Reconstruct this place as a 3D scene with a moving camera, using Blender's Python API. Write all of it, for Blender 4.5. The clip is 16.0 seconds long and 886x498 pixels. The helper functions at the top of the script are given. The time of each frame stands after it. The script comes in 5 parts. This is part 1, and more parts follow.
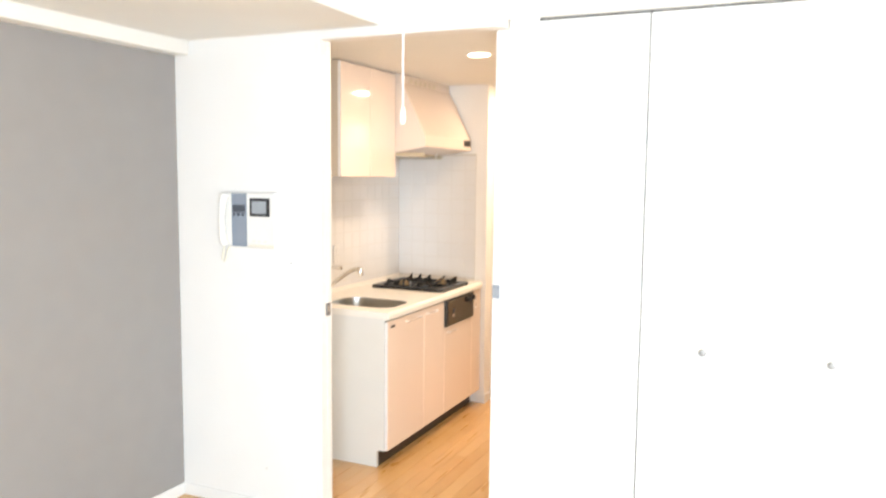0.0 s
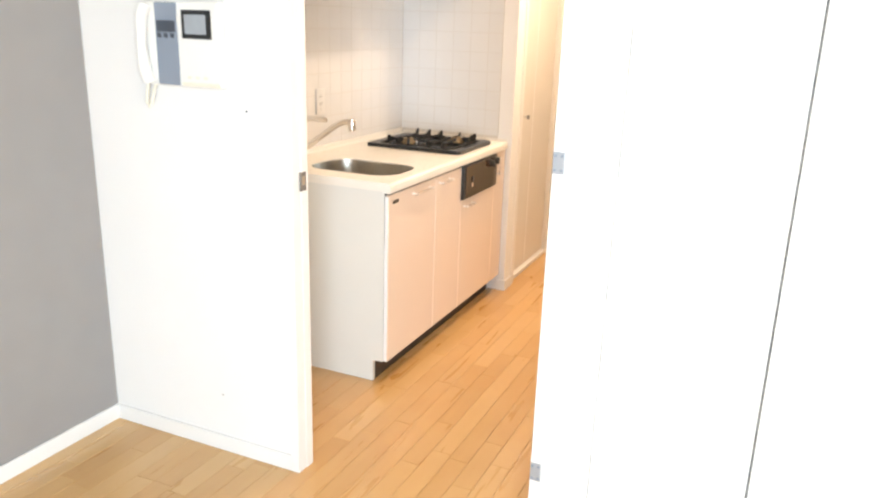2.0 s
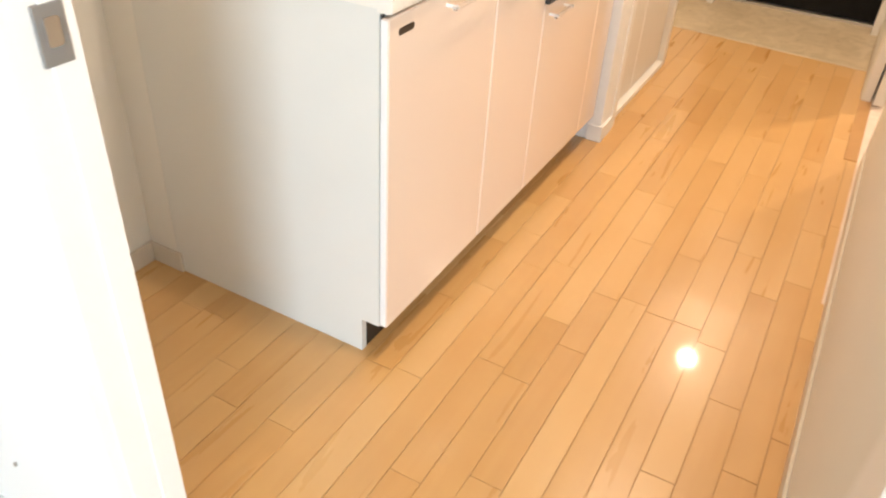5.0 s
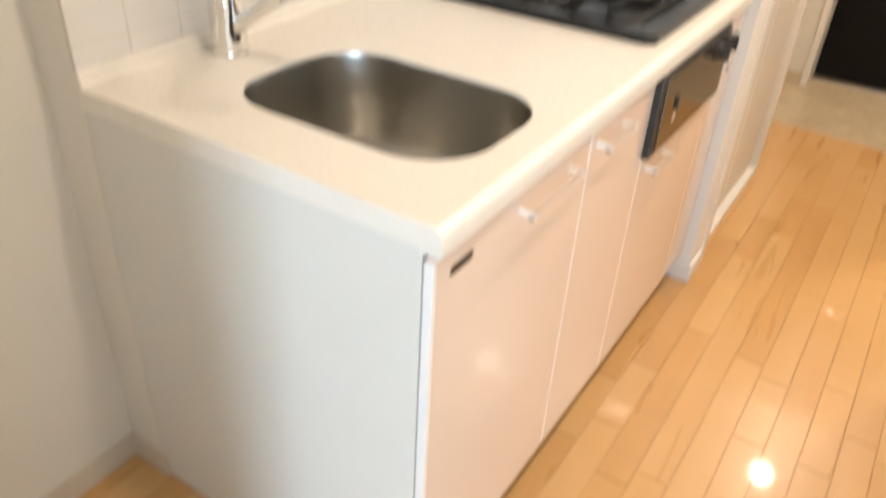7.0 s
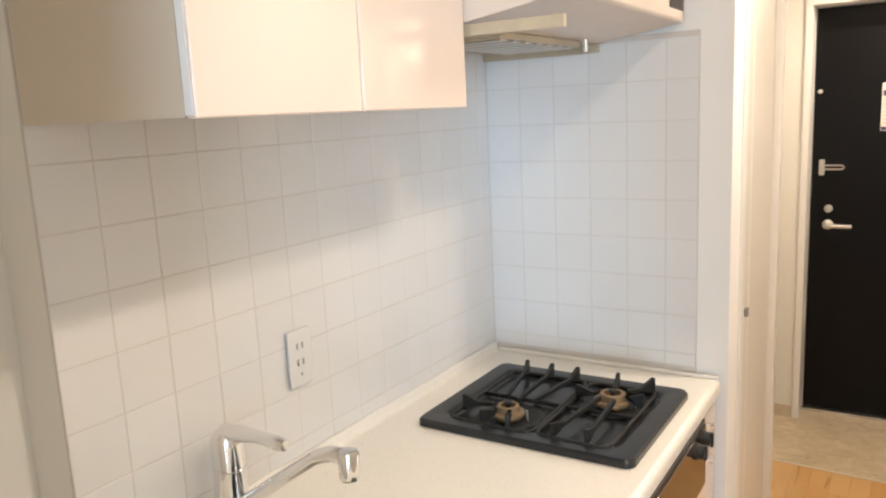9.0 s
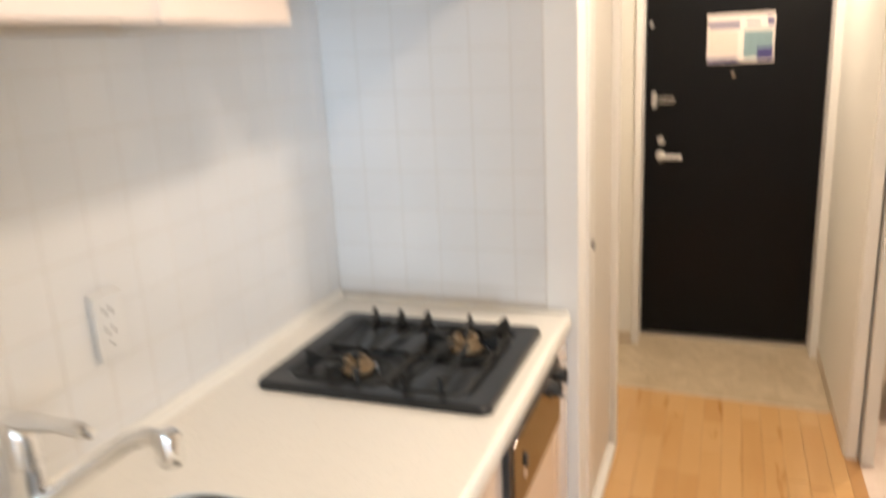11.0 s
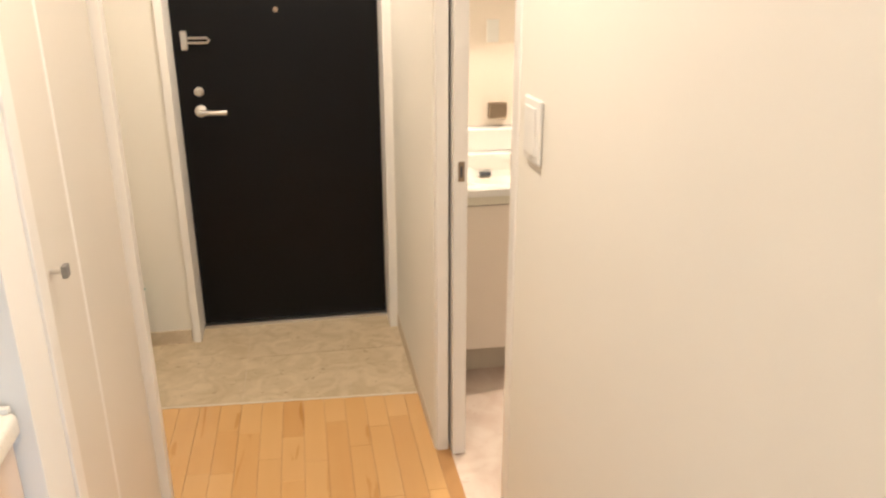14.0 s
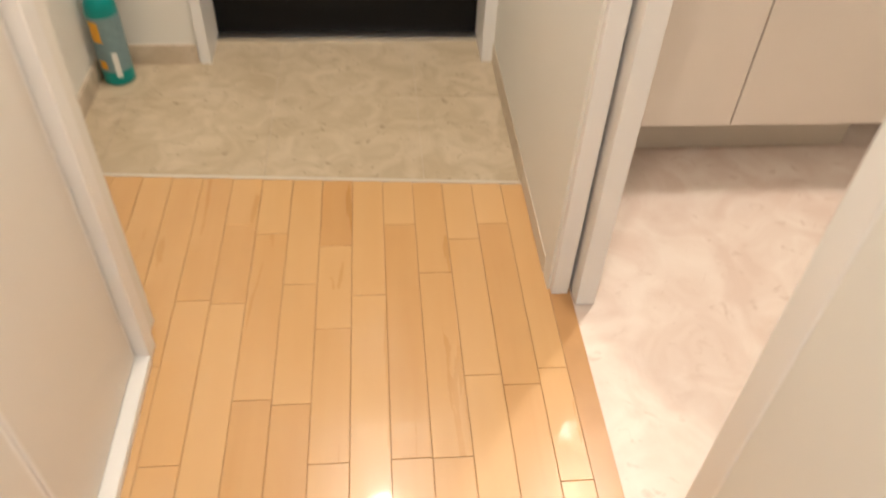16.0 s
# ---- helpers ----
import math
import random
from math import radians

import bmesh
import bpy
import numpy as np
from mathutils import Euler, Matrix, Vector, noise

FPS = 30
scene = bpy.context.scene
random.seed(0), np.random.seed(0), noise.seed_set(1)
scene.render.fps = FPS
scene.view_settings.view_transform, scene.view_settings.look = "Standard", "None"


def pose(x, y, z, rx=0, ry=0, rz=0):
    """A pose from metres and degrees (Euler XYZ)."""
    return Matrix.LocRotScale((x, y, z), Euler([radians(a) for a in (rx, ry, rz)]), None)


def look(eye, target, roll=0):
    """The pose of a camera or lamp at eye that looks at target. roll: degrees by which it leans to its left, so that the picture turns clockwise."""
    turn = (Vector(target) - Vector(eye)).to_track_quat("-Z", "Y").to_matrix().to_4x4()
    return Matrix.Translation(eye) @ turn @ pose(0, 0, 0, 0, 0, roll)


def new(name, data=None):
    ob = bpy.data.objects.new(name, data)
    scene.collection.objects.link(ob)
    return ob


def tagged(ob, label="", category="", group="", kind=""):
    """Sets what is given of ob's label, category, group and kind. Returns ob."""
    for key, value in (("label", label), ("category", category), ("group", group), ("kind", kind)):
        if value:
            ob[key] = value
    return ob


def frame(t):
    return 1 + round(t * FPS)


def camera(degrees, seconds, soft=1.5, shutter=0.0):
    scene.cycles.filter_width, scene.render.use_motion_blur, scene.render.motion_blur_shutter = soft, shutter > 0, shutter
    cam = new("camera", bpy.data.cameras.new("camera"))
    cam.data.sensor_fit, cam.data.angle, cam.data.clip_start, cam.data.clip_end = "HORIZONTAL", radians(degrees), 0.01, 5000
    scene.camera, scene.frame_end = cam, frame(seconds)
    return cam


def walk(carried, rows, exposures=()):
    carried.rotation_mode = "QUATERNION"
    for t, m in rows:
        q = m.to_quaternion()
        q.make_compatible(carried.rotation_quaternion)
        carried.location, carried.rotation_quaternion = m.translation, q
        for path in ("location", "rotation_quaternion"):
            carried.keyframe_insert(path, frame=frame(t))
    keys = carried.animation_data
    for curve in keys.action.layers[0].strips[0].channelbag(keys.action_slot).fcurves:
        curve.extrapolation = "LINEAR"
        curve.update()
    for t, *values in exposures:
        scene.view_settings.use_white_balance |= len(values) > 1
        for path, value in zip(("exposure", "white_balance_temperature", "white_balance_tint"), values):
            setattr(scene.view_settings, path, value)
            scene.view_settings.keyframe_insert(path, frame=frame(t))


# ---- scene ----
cam = camera(60.2, 16.0, soft=2.1, shutter=0.6)
PATH = [
    (0, (1.901, -3.499, 1.576), (1.079, -1.686, 1.383), 0.6),
    (0.5, (1.813, -3.302, 1.535), (0.929, -1.531, 1.243), 0.4),
    (1, (1.706, -3.08, 1.54), (0.806, -1.333, 1.166), 1.3),
    (1.5, (1.542, -2.839, 1.466), (0.722, -1.08, 0.985), 2.2),
    (2, (1.369, -2.561, 1.452), (0.594, -0.807, 0.884), 1.9),
    (2.5, (1.259, -2.288, 1.432), (0.47, -0.579, 0.757), 1.0),
    (3, (1.128, -2.011, 1.388), (0.351, -0.35, 0.591), 1.3),
    (3.5, (0.982, -1.714, 1.372), (0.229, -0.105, 0.454), 1.8),
    (3.7, (0.957, -1.611, 1.356), (0.193, -0.026, 0.405), 1.6),
    (6, (0.509, -0.802, 1.204), (-0.228, 0.529, -0.095), 4.7),
    (6.5, (0.453, -0.685, 1.233), (-0.332, 0.586, -0.098), 2.7),
    (7, (0.385, -0.611, 1.303), (-0.487, 0.805, 0.192), 3.2),
    (7.5, (0.381, -0.583, 1.411), (-0.571, 0.951, 0.55), 2.5),
    (8, (0.395, -0.585, 1.468), (-0.615, 1.012, 0.811), 0.5),
    (8.5, (0.408, -0.597, 1.514), (-0.646, 1.042, 1.062), -1.6),
    (8.7, (0.413, -0.601, 1.544), (-0.655, 1.049, 1.174), -2.2),
    (10.8, (0.382, -0.578, 1.574), (-0.372, 1.232, 1.182), -2.8),
    (11, (0.359, -0.468, 1.517), (-0.326, 1.339, 1.003), -2.9),
    (11.5, (0.426, -0.33, 1.468), (-0.147, 1.437, 0.717), -3.7),
    (12, (0.455, -0.144, 1.427), (0.124, 1.676, 0.665), -1.8),
    (12.5, (0.465, -0.08, 1.451), (0.44, 1.807, 0.789), 0.0),
    (13, (0.413, -0.009, 1.463), (0.703, 1.873, 0.852), 2.1),
    (13.5, (0.399, 0.063, 1.473), (0.82, 1.918, 0.852), 1.5),
    (14, (0.453, 0.263, 1.453), (0.791, 2.113, 0.774), -0.1),
    (14.5, (0.489, 0.469, 1.426), (0.705, 2.288, 0.623), -0.1),
    (15, (0.454, 0.751, 1.36), (0.603, 2.479, 0.365), 1.4),
    (15.5, (0.432, 1.003, 1.274), (0.575, 2.605, 0.085), 3.1),
    (16, (0.453, 1.261, 1.194), (0.616, 2.686, -0.199), 3.0),
]
walk(cam, [(t, look(eye, target, roll)) for t, eye, target, roll in PATH],
     [(0, -0.03, 6980, 14), (3.7, 0.0, 6980, 14), (6.0, -0.06, 6330, 9), (7.0, -0.15, 6170, 9), (8.0, -0.32, 5940, 8), (11.0, -0.34, 6100, 10), (11.5, -0.24, 6500, 10), (12.5, -0.16, 6400, 10), (14.0, -0.14, 5950, 8), (16.0, -0.07, 5480, 6)])

# ---- world and lights ----
scene.view_settings.exposure = 0.0
w = bpy.data.worlds.new("daylight")
scene.world = w
w.use_nodes = True
sky = w.node_tree.nodes.new("ShaderNodeTexSky")
sky.sky_type, sky.sun_disc = "NISHITA", False
sky.sun_elevation, sky.sun_rotation = radians(48), radians(200)
w.node_tree.links.new(sky.outputs[0], w.node_tree.nodes["Background"].inputs[0])
w.node_tree.nodes["Background"].inputs[1].default_value = 0.12

WARM, COOL = (1.0, 0.79, 0.585), (0.675, 0.845, 1.0)
P_WINDOW, P_DOWN = 360.0, (12.6, 15.5, 19.0, 25.0)


def area_lamp(name, m, power, colour, sx, sy=None, spread=180, disk=False):
    l = bpy.data.lights.new(name, "AREA")
    l.energy, l.color, l.size, l.spread = power, colour, sx, radians(spread)
    l.shape = "DISK" if disk else "RECTANGLE"
    if sy:
        l.size_y = sy
    ob = new(name, l)
    ob.matrix_world = m
    return ob


# plan: the passage runs along +y; x = 0 is the kitchen front, z = 0 the boards
CEIL, MAIN_CEIL = 2.18, 2.42
XL, XG, XR = -0.735, -0.752, 0.822          # left walls, passage's right wall past the washroom
XN = 0.870                                  # passage's right wall before the washroom
YD0, YD1 = -0.705, -0.640                   # wall with the doorway
DL, DR, DTOP = 0.058, 0.822, 2.14           # the doorway
YR = -0.62                                  # closet wall, set back from it
TX, TY = -0.637, 1.337                      # tiled faces
YB, YE = 2.711, 3.31                        # end of boards, entry's end wall
ED0, ED1, EDY, EDTOP = -0.028, 0.772, 3.456, 1.945
RX, RY = 4.7, -5.3                          # far walls of the room

area_lamp("window_light", look((2.975, RY + 0.03, 1.11), (2.975, 0, 1.11)), P_WINDOW, COOL, 1.55, 1.9)
LIGHTS = ((0.447, 0.119), (0.45, 1.47), (0.43, 2.98), (1.36, 2.87))
for (lx, ly), p_down in zip(LIGHTS, P_DOWN):
    area_lamp("downlight_lamp", look((lx, ly, CEIL - 0.012), (lx, ly, 0)), p_down, WARM, 0.085, disk=True)


# ---- materials ----
def mat(name, colour, rough=0.5, metal=0.0, vary=0.06, scale=6.0, bump=0.0, bscale=200.0, spec=0.5, coat=0.0,
        trans=0.0, emit=0.0, rnd=0.0, rvary=0.08, ior=1.45):
    m = bpy.data.materials.new(name)
    m.use_nodes = True
    nt = m.node_tree
    b = nt.nodes["Principled BSDF"]
    b.inputs["Base Color"].default_value = (*colour, 1)
    b.inputs["Roughness"].default_value = rough
    b.inputs["Metallic"].default_value = metal
    b.inputs["Specular IOR Level"].default_value = spec
    b.inputs["Coat Weight"].default_value = coat
    b.inputs["Coat Roughness"].default_value = 0.06
    b.inputs["Transmission Weight"].default_value = trans
    b.inputs["IOR"].default_value = ior
    if emit:
        b.inputs["Emission Color"].default_value = (*colour, 1)
        b.inputs["Emission Strength"].default_value = emit
    geo = nt.nodes.new("ShaderNodeNewGeometry")
    if vary or rnd:
        n1 = nt.nodes.new("ShaderNodeTexNoise")
        n1.inputs["Scale"].default_value, n1.inputs["Detail"].default_value = scale, 6
        nt.links.new(geo.outputs["Position"], n1.inputs["Vector"])
        mr = nt.nodes.new("ShaderNodeMapRange")
        mr.inputs["To Min"].default_value, mr.inputs["To Max"].default_value = 1 - vary, 1 + vary
        nt.links.new(n1.outputs["Fac"], mr.inputs["Value"])
        val = mr.outputs[0]
        if rnd:
            oi = nt.nodes.new("ShaderNodeObjectInfo")
            mr2 = nt.nodes.new("ShaderNodeMapRange")
            mr2.inputs["To Min"].default_value, mr2.inputs["To Max"].default_value = 1 - rnd, 1 + rnd
            nt.links.new(oi.outputs["Random"], mr2.inputs["Value"])
            mu = nt.nodes.new("ShaderNodeMath")
            mu.operation = "MULTIPLY"
            nt.links.new(val, mu.inputs[0])
            nt.links.new(mr2.outputs[0], mu.inputs[1])
            val = mu.outputs[0]
        mx = nt.nodes.new("ShaderNodeVectorMath")
        mx.operation = "SCALE"
        mx.inputs[0].default_value = colour
        nt.links.new(val, mx.inputs["Scale"])
        nt.links.new(mx.outputs[0], b.inputs["Base Color"])
        mr3 = nt.nodes.new("ShaderNodeMapRange")
        mr3.inputs["To Min"].default_value = max(0.0, rough - rvary * rough)
        mr3.inputs["To Max"].default_value = min(1.0, rough + rvary * rough)
        n3 = nt.nodes.new("ShaderNodeTexNoise")
        n3.inputs["Scale"].default_value, n3.inputs["Detail"].default_value = scale * 4, 4
        nt.links.new(geo.outputs["Position"], n3.inputs["Vector"])
        nt.links.new(n3.outputs["Fac"], mr3.inputs["Value"])
        nt.links.new(mr3.outputs[0], b.inputs["Roughness"])
    if bump:
        n2 = nt.nodes.new("ShaderNodeTexNoise")
        n2.inputs["Scale"].default_value, n2.inputs["Detail"].default_value = bscale, 3
        nt.links.new(geo.outputs["Position"], n2.inputs["Vector"])
        bp = nt.nodes.new("ShaderNodeBump")
        bp.inputs["Strength"].default_value, bp.inputs["Distance"].default_value = bump, 0.002
        nt.links.new(n2.outputs["Fac"], bp.inputs["Height"])
        nt.links.new(bp.outputs[0], b.inputs["Normal"])
    return m


def wood_mat(name, dark, mid, light, rough, per_island=False):
    """Board-by-board tone with long grain along y."""
    m = bpy.data.materials.new(name)
    m.use_nodes = True
    nt = m.node_tree
    b = nt.nodes["Principled BSDF"]
    geo = nt.nodes.new("ShaderNodeNewGeometry")
    if per_island:
        rand = geo.outputs["Random Per Island"]
    else:
        rand = nt.nodes.new("ShaderNodeObjectInfo").outputs["Random"]
    off = nt.nodes.new("ShaderNodeVectorMath")
    off.operation = "SCALE"
    off.inputs[0].default_value = (17.0, 31.0, 7.0)
    nt.links.new(rand, off.inputs["Scale"])
    add = nt.nodes.new("ShaderNodeVectorMath")
    nt.links.new(geo.outputs["Position"], add.inputs[0])
    nt.links.new(off.outputs[0], add.inputs[1])
    mp = nt.nodes.new("ShaderNodeMapping")
    mp.inputs["Scale"].default_value = (26, 2.2, 10)
    nt.links.new(add.outputs[0], mp.inputs["Vector"])
    gr = nt.nodes.new("ShaderNodeTexNoise")
    gr.inputs["Scale"].default_value, gr.inputs["Detail"].default_value, gr.inputs["Distortion"].default_value = 1.0, 7, 0.6
    nt.links.new(mp.outputs[0], gr.inputs["Vector"])
    bl = nt.nodes.new("ShaderNodeTexNoise")
    bl.inputs["Scale"].default_value, bl.inputs["Detail"].default_value = 5.0, 3
    nt.links.new(add.outputs[0], bl.inputs["Vector"])
    m1 = nt.nodes.new("ShaderNodeMath")
    m1.operation = "MULTIPLY_ADD"
    m1.inputs[1].default_value = 0.44
    nt.links.new(rand, m1.inputs[0])
    m2 = nt.nodes.new("ShaderNodeMath")
    m2.operation = "MULTIPLY_ADD"
    m2.inputs[1].default_value, m2.inputs[2].default_value = 0.30, 0.03
    nt.links.new(gr.outputs["Fac"], m2.inputs[0])
    nt.links.new(m2.outputs[0], m1.inputs[2])
    m3 = nt.nodes.new("ShaderNodeMath")
    m3.operation = "MULTIPLY_ADD"
    m3.inputs[1].default_value = 0.3
    nt.links.new(bl.outputs["Fac"], m3.inputs[0])
    nt.links.new(m1.outputs[0], m3.inputs[2])
    cr = nt.nodes.new("ShaderNodeValToRGB")
    e = cr.color_ramp.elements
    e[0].position, e[0].color = 0.18, (*dark, 1)
    e[1].position, e[1].color = 0.95, (*light, 1)
    k = cr.color_ramp.elements.new(0.5)
    k.color = (*mid, 1)
    nt.links.new(m3.outputs[0], cr.inputs["Fac"])
    nt.links.new(cr.outputs[0], b.inputs["Base Color"])
    mr = nt.nodes.new("ShaderNodeMapRange")
    mr.inputs["To Min"].default_value, mr.inputs["To Max"].default_value = rough * 0.75, rough * 1.3
    nt.links.new(gr.outputs["Fac"], mr.inputs["Value"])
    nt.links.new(mr.outputs[0], b.inputs["Roughness"])
    bp = nt.nodes.new("ShaderNodeBump")
    bp.inputs["Strength"].default_value, bp.inputs["Distance"].default_value = 0.05, 0.001
    nt.links.new(gr.outputs["Fac"], bp.inputs["Height"])
    nt.links.new(bp.outputs[0], b.inputs["Normal"])
    b.inputs["Coat Weight"].default_value, b.inputs["Coat Roughness"].default_value = 0.46, 0.06
    return m


def stone_mat(name, base, blotch, dark, scale, rough):
    m = bpy.data.materials.new(name)
    m.use_nodes = True
    nt = m.node_tree
    b = nt.nodes["Principled BSDF"]
    geo = nt.nodes.new("ShaderNodeNewGeometry")
    n1 = nt.nodes.new("ShaderNodeTexNoise")
    n1.inputs["Scale"].default_value, n1.inputs["Detail"].default_value, n1.inputs["Distortion"].default_value = scale, 8, 1.2
    n2 = nt.nodes.new("ShaderNodeTexNoise")
    n2.inputs["Scale"].default_value, n2.inputs["Detail"].default_value, n2.inputs["Distortion"].default_value = scale * 2.3, 5, 2.0
    for n in (n1, n2):
        nt.links.new(geo.outputs["Position"], n.inputs["Vector"])
    r1 = nt.nodes.new("ShaderNodeValToRGB")
    r1.color_ramp.elements[0].position, r1.color_ramp.elements[0].color = 0.36, (*base, 1)
    r1.color_ramp.elements[1].position, r1.color_ramp.elements[1].color = 0.66, (*blotch, 1)
    nt.links.new(n1.outputs["Fac"], r1.inputs["Fac"])
    r2 = nt.nodes.new("ShaderNodeValToRGB")
    r2.color_ramp.elements[0].position, r2.color_ramp.elements[0].color = 0.62, (0, 0, 0, 1)
    r2.color_ramp.elements[1].position, r2.color_ramp.elements[1].color = 0.74, (1, 1, 1, 1)
    nt.links.new(n2.outputs["Fac"], r2.inputs["Fac"])
    mx = nt.nodes.new("ShaderNodeMix")
    mx.data_type = "RGBA"
    mx.inputs["B"].default_value = (*dark, 1)
    nt.links.new(r2.outputs[0], mx.inputs["Factor"])
    nt.links.new(r1.outputs[0], mx.inputs["A"])
    nt.links.new(mx.outputs["Result"], b.inputs["Base Color"])
    b.inputs["Roughness"].default_value = rough
    bp = nt.nodes.new("ShaderNodeBump")
    bp.inputs["Strength"].default_value, bp.inputs["Distance"].default_value = 0.15, 0.001
    nt.links.new(n1.outputs["Fac"], bp.inputs["Height"])
    nt.links.new(bp.outputs[0], b.inputs["Normal"])
    return m


